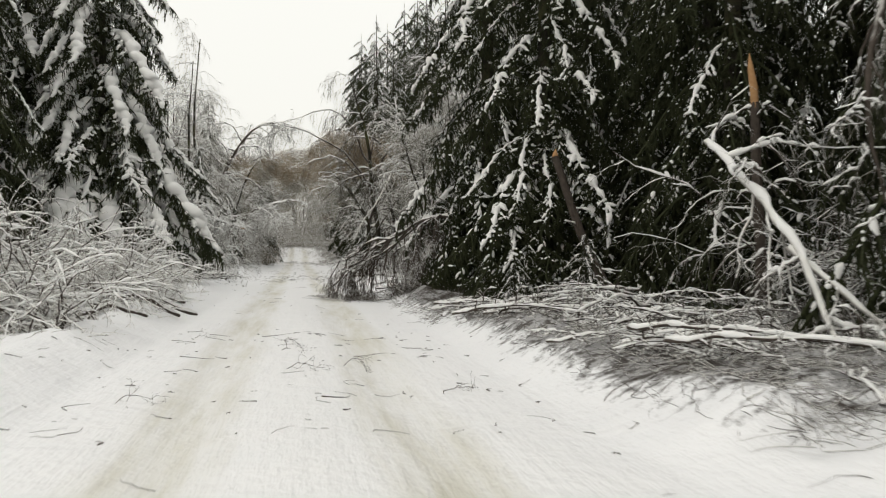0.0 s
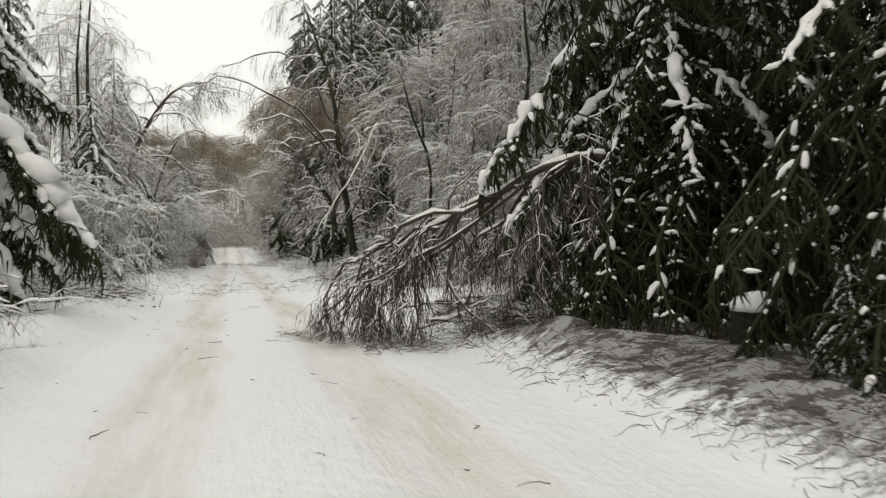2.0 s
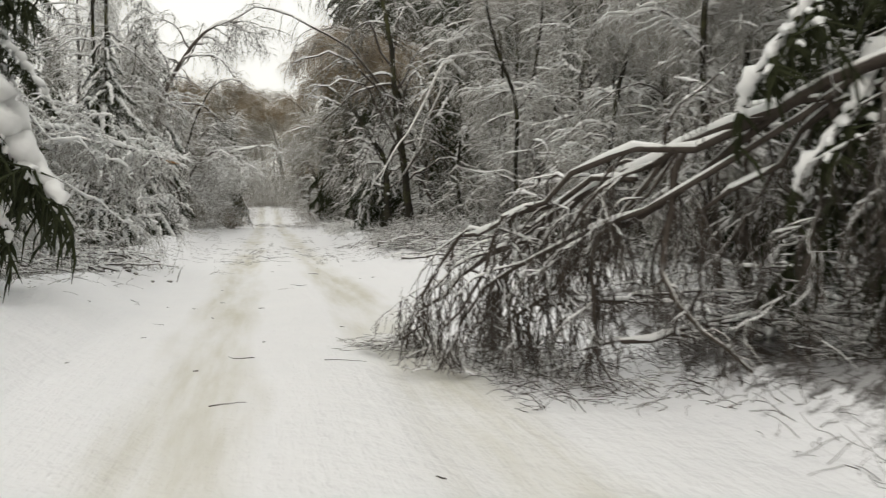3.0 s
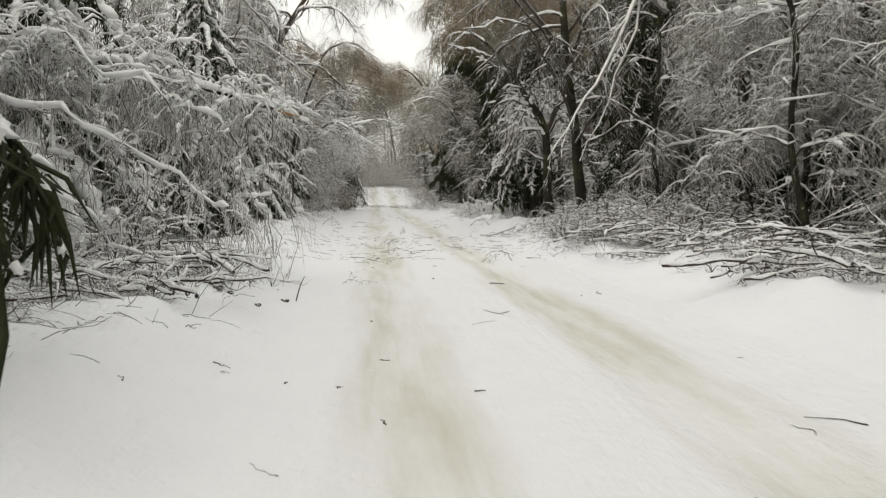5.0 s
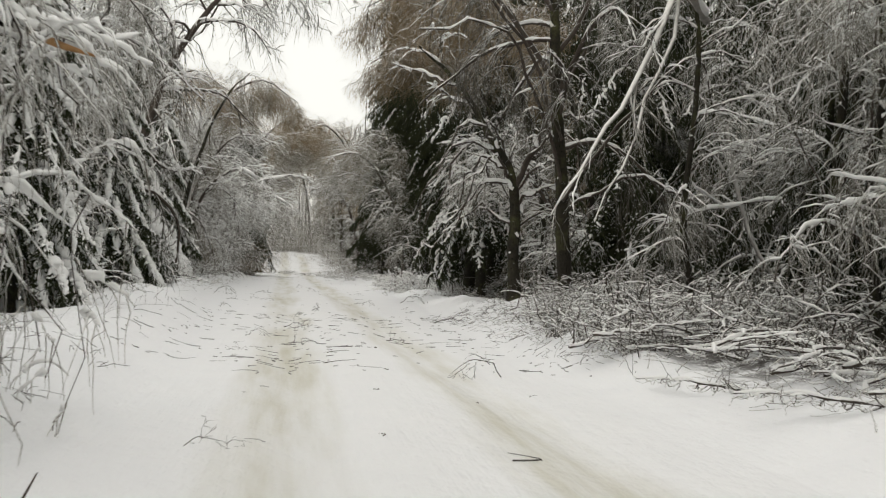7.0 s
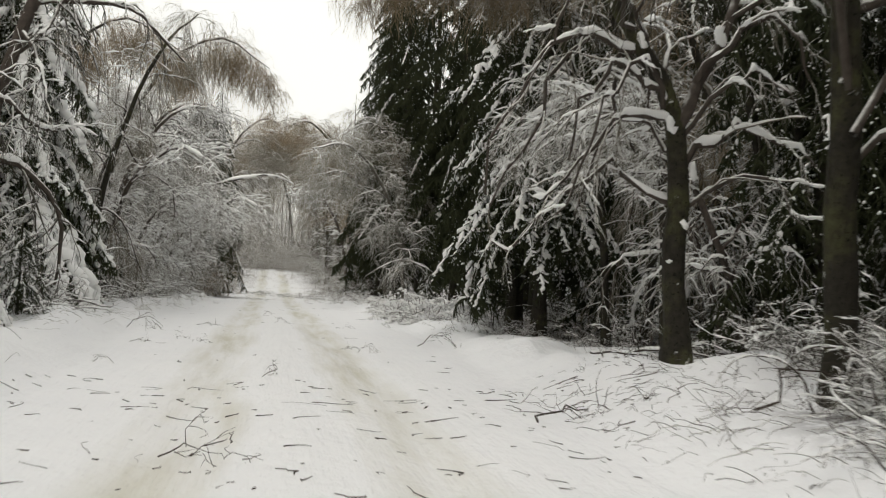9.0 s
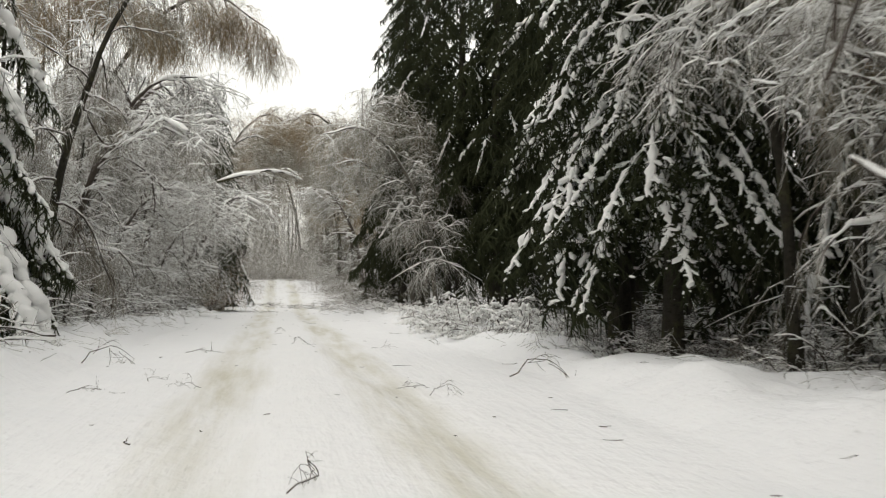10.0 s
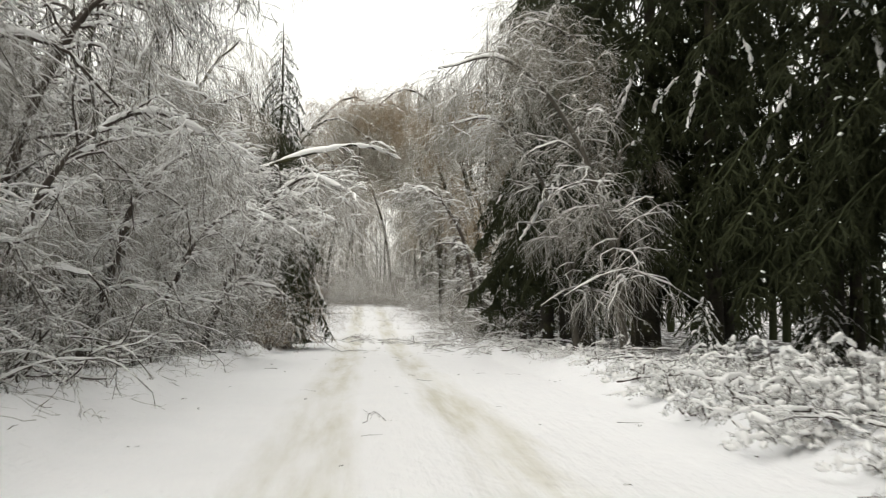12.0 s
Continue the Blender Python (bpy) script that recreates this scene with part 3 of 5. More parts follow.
# ---- bare trees ----
UP = [(18, 0.2, 0.98, 46, (1.6, 3.6), 9, 1.3, 0.10, 0.36, 5), (9, 0.12, 1.0, 48, (0.7, 1.7), 5, 1.6, 0.14, 0.5, 3),
      (8, 0.05, 1.0, 48, (0.35, 0.95), 3, 1.5, 0.16, 0.6, 3), (1, 0.3, 1.0, 45, (0.15, 0.45), 2, 1.2, 0.15, 0.8, 3)]
WEEP = [(18, 0.16, 1.0, 52, (1.6, 3.2), 9, 1.5, 0.14, 0.36, 5), (11, 0.10, 1.0, 52, (0.8, 1.8), 5, 2.0, 0.18, 0.45, 3),
        (12, 0.05, 1.0, 45, (0.4, 1.0), 3, 2.0, 0.18, 0.6, 3)]
CROOK = [(17, 0.14, 0.98, 42, (1.3, 3.0), 9, 0.9, 0.2, 0.4, 5), (9, 0.1, 1.0, 55, (0.6, 1.5), 5, 1.7, 0.24, 0.5, 3),
         (8, 0.05, 1.0, 55, (0.3, 0.9), 4, 2.0, 0.24, 0.65, 3), (3, 0.2, 1.0, 50, (0.15, 0.45), 2, 1.4, 0.2, 0.8, 3)]
label = "bare roadside tree with snow-lined branches"
tree_a = broadleaf("bare_tree", [(0, 0, 0), (0.1, 0.1, 3), (-0.1, 0.2, 6.5), (0.15, 0.1, 10)], (0.085, 0.07, 0.05, 0.02), UP, RIME, snow=0.022, deep=0.8)
tree_b = broadleaf("bare_tree", [(0, 0, 0), (0.25, 0.0, 2.5), (0.2, 0.3, 5.5), (0.9, 0.2, 8.5)], (0.08, 0.06, 0.045, 0.02), UP, RIME, snow=0.022, deep=0.8)
tree_c = broadleaf("bare_tree", [(0, 0, 0), (0.0, 0.1, 2.5), (0.5, 0.0, 5.0), (1.5, 0.1, 7.0), (2.8, 0.2, 7.6)], (0.10, 0.08, 0.065, 0.045, 0.02), WEEP, BIRCH)
tree_d = broadleaf("bare_tree", [(0, 0, 0), (0.15, 0.2, 2.5), (0.7, 0.2, 5.0), (1.6, 0.1, 7.4), (2.6, 0.2, 8.6)], (0.11, 0.09, 0.07, 0.045, 0.02), WEEP, BIRCH)
TANGLE = [(24, 0.12, 1.0, 50, (1.2, 3.2), 10, 1.3, 0.16, 0.48, 6), (9, 0.10, 1.0, 52, (0.6, 1.5), 6, 1.5, 0.22, 0.5, 4), (6, 0.05, 1.0, 48, (0.3, 0.8), 3, 1.3, 0.22, 0.6, 3)]
tree_e = broadleaf("bare_tree", [(0, 0, 0), (0.2, 0, 2.4), (0.9, 0.1, 4.8), (2.1, 0, 6.6), (3.5, 0.1, 7.0)], (0.12, 0.10, 0.075, 0.05, 0.018), TANGLE, TWIG, snow=0.028, deep=0.75, bark=BRANCH)
tree_h = broadleaf("bare_tree", [(0, 0, 0), (0.7, 0.3, 1.9), (1.5, 0.1, 3.6), (2.7, 0.3, 4.6), (3.8, 0, 4.3)], (0.09, 0.07, 0.055, 0.04, 0.014), TANGLE, RIME, snow=0.028, deep=0.8, bark=BRANCH)
tree_f = broadleaf("bare_tree", [(0, 0, 0), (0.3, 0.1, 1.8), (0.05, 0.3, 3.6), (0.45, 0.1, 5.6), (0.3, 0.3, 8.2)], (0.075, 0.06, 0.05, 0.035, 0.015), CROOK, RIME, snow=0.028, deep=0.95)
tree_g = broadleaf("bare_tree", [(0, 0, 0), (-0.35, 0.2, 1.6), (-0.5, 0.0, 3.6), (-1.1, 0.2, 5.4), (-1.3, 0.3, 7.2)], (0.07, 0.055, 0.045, 0.03, 0.012), CROOK, RIME, snow=0.028, deep=0.95)
plant(tree_h, [(-4.9, 70.8, -25, 0.9), (-4.6, 75.2, 20, 0.7), (-4.6, 79.6, -30, 0.72), (-4.5, 84.0, 15, 0.68), (-4.2, 88.6, -15, 0.95), (-4.4, 94.0, 10, 0.9), (6.6, 57.0, 185, 0.75), (7.3, 58.8, 160, 0.9)], "low bowed tree with frosted grey twigs", "bowed birches along the road")
plant(tree_e, [(-5.2, 62.0, 5, 1.3),  (-4.7, 73.0, 22, 0.85), (-5.2, 77.4, -15, 0.75), (-5.8, 79.0, 12, 1.0), (-5.0, 81.6, 20, 0.6), (-4.9, 86.2, -18, 0.6), (-5.2, 91.0, 5, 0.55), (-5.6, 96.5, 0, 0.8), (-4.9, 108.0, 8, 1.1), (4.7, 106.0, 180, 0.9)], "bowed tree with frosted grey twigs", "bowed birches along the road")
plant(tree_f, [(5.6, 37.0, 0, 0.9), (6.0, 43.6, 120, 0.9), (6.0, 33.0, 300, 0.8), (-5.8, 80.5, 100, 1.0), (7.3, 43.9, 20, 1.05), (-5.0, 84.5, 210, 0.9), (4.9, 29.9, 80, 0.75), (8.3, 38.8, 150, 1.1)] + [(-4.3 - 0.9 * (i % 3) / 2, 59.5 + 2.3 * i, 67 * i, 0.45 + 0.13 * (i % 4)) for i in range(4, 17)] + [(9.4, 52.0, 30, 1.0), (8.4, 62.2, 80, 0.8), (9.8, 58.5, 10, 1.0)], label, "bare trees beside the road")
plant(tree_g, [(5.6, 40.4, 20, 0.9), (5.9, 41.8, 250, 1.0), (-5.2, 72.2, 180, 0.9), (-5.6, 54.5, 180, 1.0), (8.0, 48.4, 100, 1.1), (5.2, 35.2, 140, 0.8), (-5.4, 88.0, 175, 1.0)] + [(-4.5 - 0.7 * (i % 2), 60.7 + 2.6 * i, 180 + 41 * i, 0.5 + 0.12 * (i % 3)) for i in range(3, 15)] + [(9.4, 56.2, 110, 0.9)], label, "bare trees beside the road")
# x, y, turn (0 bows to the right of the road, 180 to the left), size
plant(tree_a, [(8.2, 50.8, 0, 1.0), (-6.4, 56.0, 140, 1.0), (-4.9, 50.5, 70, 1.05), (6.4, 45.5, 200, 0.85), (-6.6, 63.5, 120, 1.0), (6.8, 40.5, 300, 0.9), (-6.8, 76, 30, 1.0), (7.9, 58.0, 140, 1.0),
               (6.2, 34.5, 30, 0.85), (-5.0, 53.0, 10, 1.2)], label, "bare trees beside the road")
plant(tree_b, [(6.5, 37.5, 190, 0.95), (-6.6, 55.5, 20, 1.1), (5.7, 48.2, 170, 0.85), (-5.2, 81, 0, 1.0), (8.9, 43.0, 100, 1.1), (5.8, 31.0, 200, 0.8), (-6.3, 66.8, 330, 1.0), (8.3, 9.8, 250, 0.7)], label, "bare trees beside the road")
label = "bowed birch with hanging brown twigs and snow"
plant(tree_c, [(6.6, 60.8, 178, 1.0), (-6.4, 93.5, -8, 1.0)], label, "bowed birches along the road")
plant(tree_d, [(-4.4, 69.6, 20, 0.9), (-7.6, 97.5, 0, 1.2), (6.2, 112, 178, 1.3)], label, "bowed birches along the road")
VEILED = [(26, 0.15, 1.0, 52, (1.1, 2.6), 9, 1.2, 0.17, 0.42, 5), (12, 0.10, 1.0, 52, (0.6, 1.5), 5, 1.4, 0.22, 0.45, 3), (9, 0.05, 1.0, 48, (0.3, 0.8), 3, 1.4, 0.22, 0.6, 3)]
plant(broadleaf("bare_tree", [(0, 0, 0), (-0.3, 0, 2.4), (-1.1, 0.1, 4.6), (-2.4, 0, 6.0), (-3.8, 0.1, 5.8)], (0.085, 0.07, 0.055, 0.04, 0.015), VEILED, RIME, snow=0.013, deep=0.65, bark=TWIG,
                extra=[([(-1.3, -0.4, 1.2), (-0.7, -0.4, 1.56), (-0.05, -0.4, 1.75), (0.7, -0.4, 1.5), (1.45, -0.4, 1.1)], 0.024), ([(-1.7, 0.3, 3.3), (-1.3, 0.3, 3.45), (-0.8, 0.3, 2.9), (-0.6, 0.3, 2.2)], 0.022)]),
      [(5.6, 85.2, 0, 1.1), (5.2, 88.4, 20, 0.95)], "bowed tree with a dense veil of frosted twigs", "bowed birches along the road")
WEEPING = [(26, 0.22, 1.0, 50, (1.2, 2.9), 8, 1.5, 0.17, 0.34, 4), (13, 0.08, 1.0, 58, (0.6, 1.6), 6, 1.6, 0.3, 0.45, 3), (11, 0.05, 1.0, 58, (0.4, 1.2), 4, 1.8, 0.26, 0.6, 3)]
TUFTED = [(24, 0.55, 1.0, 55, (1.0, 2.4), 8, 1.8, 0.16, 0.34, 4)] + WEEPING[1:]
BOWED = [(0, 0, 0), (0.2, 0.1, 2.8), (0.7, 0, 5.4), (1.6, 0.1, 7.5), (2.8, 0, 8.3), (4.0, 0.1, 7.5)]
rusty = broadleaf("bare_tree", BOWED, (0.10, 0.085, 0.07, 0.05, 0.03, 0.012), WEEPING, RUST, snow=0.012, deep=0.45, limbs=False)
brown = broadleaf("bare_tree", [(x, y + 0.3 * i, z * 0.96) for i, (x, y, z) in enumerate(BOWED)], (0.10, 0.085, 0.07, 0.05, 0.03, 0.012), WEEPING, BIRCH, snow=0.012, deep=0.6, limbs=False)
plant(broadleaf("bare_tree", [(x * 1.25, y, z) for x, y, z in BOWED], (0.09, 0.075, 0.065, 0.05, 0.03, 0.012), TUFTED, RUST, snow=0.012, deep=0.55), [(-5.5, 76.2, 0, 1.02), (-8.0, 74.5, -10, 1.0), (6.1, 58.6, 176, 1.0), (5.9, 60.8, 168, 0.9), (7.0, 57.2, 186, 0.95)],
      "bowed birch with a rusty-brown tuft of hanging twigs", "bowed birches along the road")
plant(rusty, [(8.2, 61.0, 176, 1.0), (5.9, 93.5, 172, 0.95), (5.2, 108.0, 184, 1.3), (-4.6, 113.0, 8, 1.4), (5.4, 154.0, 175, 1.75), (-6.8, 151.0, 10, 1.7)],
      "bowed birch with a dense rusty-brown veil of twigs", "bowed birches along the road")
plant(brown, [(-6.6, 84.5, 12, 0.8), (6.4, 87.4, 182, 0.95), (-7.2, 101.0, 4, 1.0), (5.7, 100.0, 192, 1.05), (-4.9, 106.0, -6, 1.2), (5.0, 116.5, 180, 1.45), (-4.2, 122.0, -6, 1.5), (4.8, 126.0, 176, 1.5), (-3.8, 133.0, 6, 1.55), (4.4, 138.0, 185, 1.6), (-3.4, 146.0, -4, 1.6), (5.6, 148.0, 170, 1.7), (-4.4, 160.0, 12, 1.8), (6.8, 162.0, 190, 1.8), (2.8, 174.0, 185, 1.9), (-2.4, 175.0, 5, 1.9), (0.4, 180.0, 90, 2.0), (-8.2, 138.0, 20, 1.4), (8.8, 134.0, 160, 1.4)],
      "bowed birch with hanging brown twigs and snow", "bowed birches along the road")
# the tree whose limbs arch over the road


def lodged(tree, spots):
    """Lumps of snow caught in the forks and on the bark of a trunk: (x, y, z, size)."""
    for x, y, z, size in spots:
        g = Geo()
        s = np.linspace(-1, 1, 7)
        p = np.stack([x + 0.5 * size * s, y - 0.2 * size * (1 - s ** 2), z - 1.3 * size * s], 1)
        g.tubes((p + rng.normal(0, 0.16 * size, p.shape))[None], (size * (0.1 + 0.7 * np.sqrt(1 - s ** 2)) * rng.uniform(0.45, 1.2, 7))[None], 8)
        part("snow_lump", g, SNOW, tree, "white lump of snow lodged against the trunk")


ARCH = [(15, 0.35, 1.0, 55, (2.6, 5.0), 11, 1.6, 0.07, 0.42, 6), (13, 0.2, 1.0, 45, (0.8, 1.8), 6, 1.8, 0.12, 0.45, 4),
        (6, 0.1, 1.0, 40, (0.4, 1.0), 4, 1.8, 0.12, 0.6, 3), (2, 0.2, 1.0, 40, (0.15, 0.4), 3, 1.2, 0.15, 0.8, 3)]
REACH = [([(-0.6, -0.8, 4.2), (-1.8, -0.5, 5.9), (-3.2, -0.2, 6.8), (-4.7, 0.1, 7.4), (-6.0, 0.3, 6.9)], 0.05), ([(-0.4, -0.6, 3.2), (-1.4, -1.1, 5.0), (-2.6, -1.4, 5.8), (-3.9, -1.6, 5.3)], 0.042),
         ([(-0.8, -0.9, 5.4), (-1.6, -0.4, 7.4), (-2.9, -0.3, 8.3), (-4.7, -0.2, 7.7)], 0.045), ([(-0.7, -0.8, 4.6), (0.5, -0.8, 6.4), (2.0, -0.6, 7.1), (3.2, -0.6, 6.5)], 0.045),
         ([(-0.35, -0.5, 2.5), (-1.1, -1.3, 4.0), (-2.0, -1.8, 4.9), (-3.2, -2.1, 4.7)], 0.036), ([(-0.3, -0.4, 2.1), (0.7, -0.9, 3.7), (2.0, -1.1, 4.9), (3.1, -1.2, 4.7)], 0.036),
         ([(-0.25, -0.3, 1.9), (0.9, -0.5, 2.6), (1.9, -0.6, 2.4), (2.6, -0.6, 1.7)], 0.036)]
plant(broadleaf("arching_tree", [(0, 0, 0), (-0.25, -0.3, 2), (-0.6, -0.8, 4.3), (-0.9, -0.9, 7), (-1.8, -0.6, 10)], (0.14, 0.12, 0.10, 0.07, 0.02), ARCH, snow=0.018, extra=REACH, clear=(-1.8, 3.3)), [(4.55, 51.4, 0, 1.0)],
      "dark bare tree with snowy limbs arching over the road")
LEAN = [(7, 0.4, 1.0, 55, (1.2, 2.4), 10, 0.9, 0.18, 0.42, 6), (6, 0.2, 1.0, 50, (0.4, 1.1), 6, 1.3, 0.2, 0.5, 4), (4, 0.1, 1.0, 45, (0.2, 0.5), 3, 1.2, 0.2, 0.6, 3)]
FORK = [([(-0.1, 0, 2.3), (0.25, 0, 3.3), (0.8, 0.1, 4.4), (1.3, 0.1, 5.6)], 0.075), ([(0, 0, 1.95), (0.3, -0.1, 2.35), (0.8, -0.1, 2.4), (1.4, -0.1, 2.15)], 0.045),
        ([(0.1, 0, 2.8), (0.5, -0.1, 3.4), (1.0, -0.1, 3.5), (1.4, -0.1, 2.9)], 0.042), ([(-0.3, 0, 2.7), (-0.7, -0.1, 3.0), (-1.05, -0.1, 2.7), (-1.2, -0.1, 2.0)], 0.036),
        ([(-0.2, 0, 2.45), (-0.75, -0.2, 2.45), (-1.2, -0.2, 1.9), (-1.6, -0.2, 1.5)], 0.032), ([(-0.1, 0, 1.6), (-0.6, 0.1, 2.0), (-1.1, 0.1, 1.75), (-1.6, 0.1, 1.2), (-2.0, 0.1, 1.05)], 0.032),
        ([(-0.5, 0, 3.1), (-1.2, 0.1, 3.3), (-1.8, 0.1, 2.7), (-2.1, 0.1, 1.6)], 0.036), ([(-0.1, 0, 1.4), (0.4, -0.1, 1.9), (0.9, -0.2, 1.9), (1.2, -0.2, 1.5)], 0.03),
        ([(-0.9, 0, 3.8), (-1.7, -0.1, 4.1), (-2.5, -0.1, 3.6), (-2.9, -0.1, 2.7)], 0.034), ([(-0.2, 0, 2.6), (-0.55, -0.3, 2.95), (-0.95, -0.4, 2.6), (-1.15, -0.5, 1.9), (-1.5, -0.5, 1.3)], 0.03),
        ([(-0.35, 0, 2.9), (-0.8, 0.2, 3.35), (-1.3, 0.3, 3.0), (-1.55, 0.3, 2.2), (-1.9, 0.3, 1.5)], 0.032), ([(-0.6, 0, 3.3), (-1.0, -0.3, 3.65), (-1.5, -0.4, 3.3), (-1.75, -0.4, 2.6)], 0.028),
        ([(-0.1, 0, 2.1), (-0.4, 0.3, 2.5), (-0.8, 0.4, 2.2), (-1.0, 0.5, 1.5)], 0.026), ([(-0.1, 0, 2.2), (0.25, -0.3, 2.8), (0.65, -0.4, 2.95), (1.05, -0.4, 2.6)], 0.03), ([(0.3, 0, 3.4), (0.8, -0.2, 3.9), (1.3, -0.2, 3.8), (1.7, -0.2, 3.2)], 0.032)]
forked = broadleaf("bare_tree", [(0, 0, 0), (-0.06, 0, 1.2), (-0.12, 0, 2.4), (-0.75, 0.1, 3.6), (-1.5, 0.1, 4.6), (-2.2, 0.2, 5.2)], (0.135, 0.115, 0.10, 0.07, 0.05, 0.02), LEAN, RIME, snow=0.026, extra=FORK, clear=(-2.2, 3.0))
plant(forked, [(4.05, 53.5, 0, 1.0)], "thick dark trunk forking into snow-laden limbs")
lodged(forked, [(-0.115, -0.03, 1.02, 0.05), (-0.02, -0.09, 1.42, 0.045), (0.06, -0.06, 1.95, 0.07), (-0.2, -0.05, 2.42, 0.075), (-0.52, 0.0, 3.25, 0.07), (0.3, -0.05, 3.35, 0.08)])

# ---- trees broken by the weight of the snow ----
HANG = [(20, 0.3, 1.0, 48, (0.8, 2.1), 10, 2.4, 0.18, 0.5, 6), (9, 0.12, 1.0, 50, (0.35, 1.0), 6, 2.0, 0.22, 0.5, 4), (7, 0.1, 1.0, 45, (0.2, 0.55), 3, 1.6, 0.2, 0.6, 3), (2, 0.2, 1.0, 40, (0.12, 0.3), 2, 1.0, 0.15, 0.8, 3)]
BOWS = [([(3.0, 25.1, 1.85), (2.4, 26.0, 1.2), (1.95, 26.6, 0.6), (1.6, 27.0, 0.05)], 0.032), ([(2.6, 25.7, 1.62), (2.45, 25.6, 1.0), (2.55, 25.4, 0.5), (3.0, 25.2, 0.08)], 0.031),
        ([(2.4, 26.0, 1.5), (1.7, 26.6, 1.25), (1.2, 27.1, 0.85), (0.95, 27.3, 0.2)], 0.026), ([(3.1, 24.9, 1.9), (2.75, 25.6, 1.75), (2.2, 26.0, 1.1), (2.1, 26.1, 0.2)], 0.022),
        ([(4.1, 24.7, 2.1), (4.0, 24.4, 1.5), (3.8, 24.3, 0.8), (3.9, 24.4, 0.1)], 0.019), ([(2.0, 26.6, 1.2), (1.7, 26.9, 0.8), (1.55, 27.0, 0.4), (1.3, 27.2, 0.03)], 0.019),
        ([(3.3, 24.6, 2.1), (2.6, 25.5, 1.45), (1.8, 26.3, 0.95), (1.35, 26.7, 0.45), (1.15, 26.8, 0.08)], 0.026), ([(2.9, 25.2, 1.8), (2.0, 26.0, 1.45), (1.45, 26.5, 0.95), (1.2, 26.7, 0.35)], 0.03),
        ([(3.6, 24.4, 2.12), (3.1, 25.0, 1.75), (2.7, 25.5, 1.1), (2.6, 25.7, 0.4)], 0.03), ([(2.6, 25.7, 1.65), (2.2, 25.9, 1.2), (2.05, 26.0, 0.6), (2.2, 25.9, 0.1)], 0.026)]
tagged(broadleaf("fallen_tree", [(5.8, 26.8, 0), (5.25, 25.9, 1.25), (4.35, 24.85, 2.0), (3.48, 24.34, 2.13), (2.37, 26.0, 1.5), (1.75, 27.0, 1.0), (1.15, 28.4, 0.25)],
                 (0.11, 0.07, 0.052, 0.043, 0.034, 0.026, 0.01), HANG, snow=0.010, trunk_k=44, extra=BOWS, bark=BRANCH, deep=0.9, twig_mat=BRANCH), "bowed-over tree with dangling dark branches reaching the road", "fallen tree")
CURTAIN = [(46, 0.08, 1.0, 70, (0.6, 1.8), 12, 0.8, 0.27, 0.5, 5), (9, 0.06, 1.0, 58, (0.25, 0.9), 7, 1.2, 0.27, 0.6, 4), (4, 0.1, 1.0, 52, (0.3, 1.0), 5, 2.8, 0.16, 0.75, 3)]
VEIL = [([(-6.0, 37.9, 2.5), (-4.8, 37.6, 2.3), (-3.4, 37.7, 1.7), (-2.4, 37.9, 1.0)], 0.012), ([(-5.6, 38.2, 2.9), (-4.2, 38.9, 2.5), (-3.0, 39.3, 1.9), (-2.0, 39.5, 1.2)], 0.012),
        ([(-6.2, 37.8, 2.2), (-5.0, 37.2, 1.8), (-4.0, 37.0, 1.2), (-3.2, 36.9, 0.5)], 0.012), ([(-4.5, 38.4, 2.95), (-3.2, 38.3, 2.5), (-2.4, 38.2, 1.8), (-2.1, 38.2, 1.0)], 0.012),
        ([(-6.8, 37.7, 1.6), (-6.0, 37.0, 2.1), (-5.0, 36.6, 1.6), (-4.3, 36.5, 0.8)], 0.012), ([(-5.2, 38.2, 2.9), (-4.4, 37.9, 2.9), (-3.3, 37.4, 2.3), (-2.7, 37.2, 1.5)], 0.012),
        ([(-5.2, 38.2, 2.9), (-4.2, 39.6, 2.6), (-3.2, 40.3, 1.8), (-2.5, 40.6, 0.5)], 0.012), ([(-4.5, 38.4, 2.95), (-3.6, 39.6, 2.5), (-2.7, 40.2, 1.6), (-2.2, 40.4, 0.3)], 0.012),
        ([(-3.6, 38.6, 2.7), (-3.0, 39.4, 2.2), (-2.5, 39.9, 1.4), (-2.2, 40.0, 0.3)], 0.012), ([(-6.0, 38.0, 2.4), (-5.0, 39.8, 2.2), (-4.2, 40.6, 1.4), (-3.7, 41.0, 0.3)], 0.012)]
SPINE = [(-7.2, 37.6, 0), (-6.2, 37.9, 2.4), (-4.9, 38.3, 2.95), (-3.6, 38.6, 2.7), (-2.0, 38.9, 2.24)]
for b in smooth_path(SPINE, 40)[14:40]:
    out, sway = rng.uniform(-0.15, 0.4), rng.normal(0, 0.45)
    VEIL.append(([tuple(b), tuple(b + (out * 0.6, sway * 0.6, -0.12)), tuple(b + (out, sway, -0.9)), (b[0] + out * 1.1, b[1] + sway * 1.1, rng.uniform(0.1, 0.9))], 0.008))
birch = tagged(broadleaf("broken_birch", SPINE, (0.052, 0.042, 0.036, 0.03, 0.026), CURTAIN, FROST, snow=0.036, trunk_k=20, deep=1.0, extra=VEIL, rough=0.075),
               "broken birch bowed to the ground, curtain of snowy twigs", "broken tree")
broken = Geo()
broken.tubes(np.array([[(-2.04, 38.89, 2.25), (-1.9, 38.93, 2.2), (-1.72, 38.95, 2.16)]]), np.array([[0.024, 0.02, 0.006]]), 6)
part("torn_end", broken, WOOD, birch, "orange torn wood")
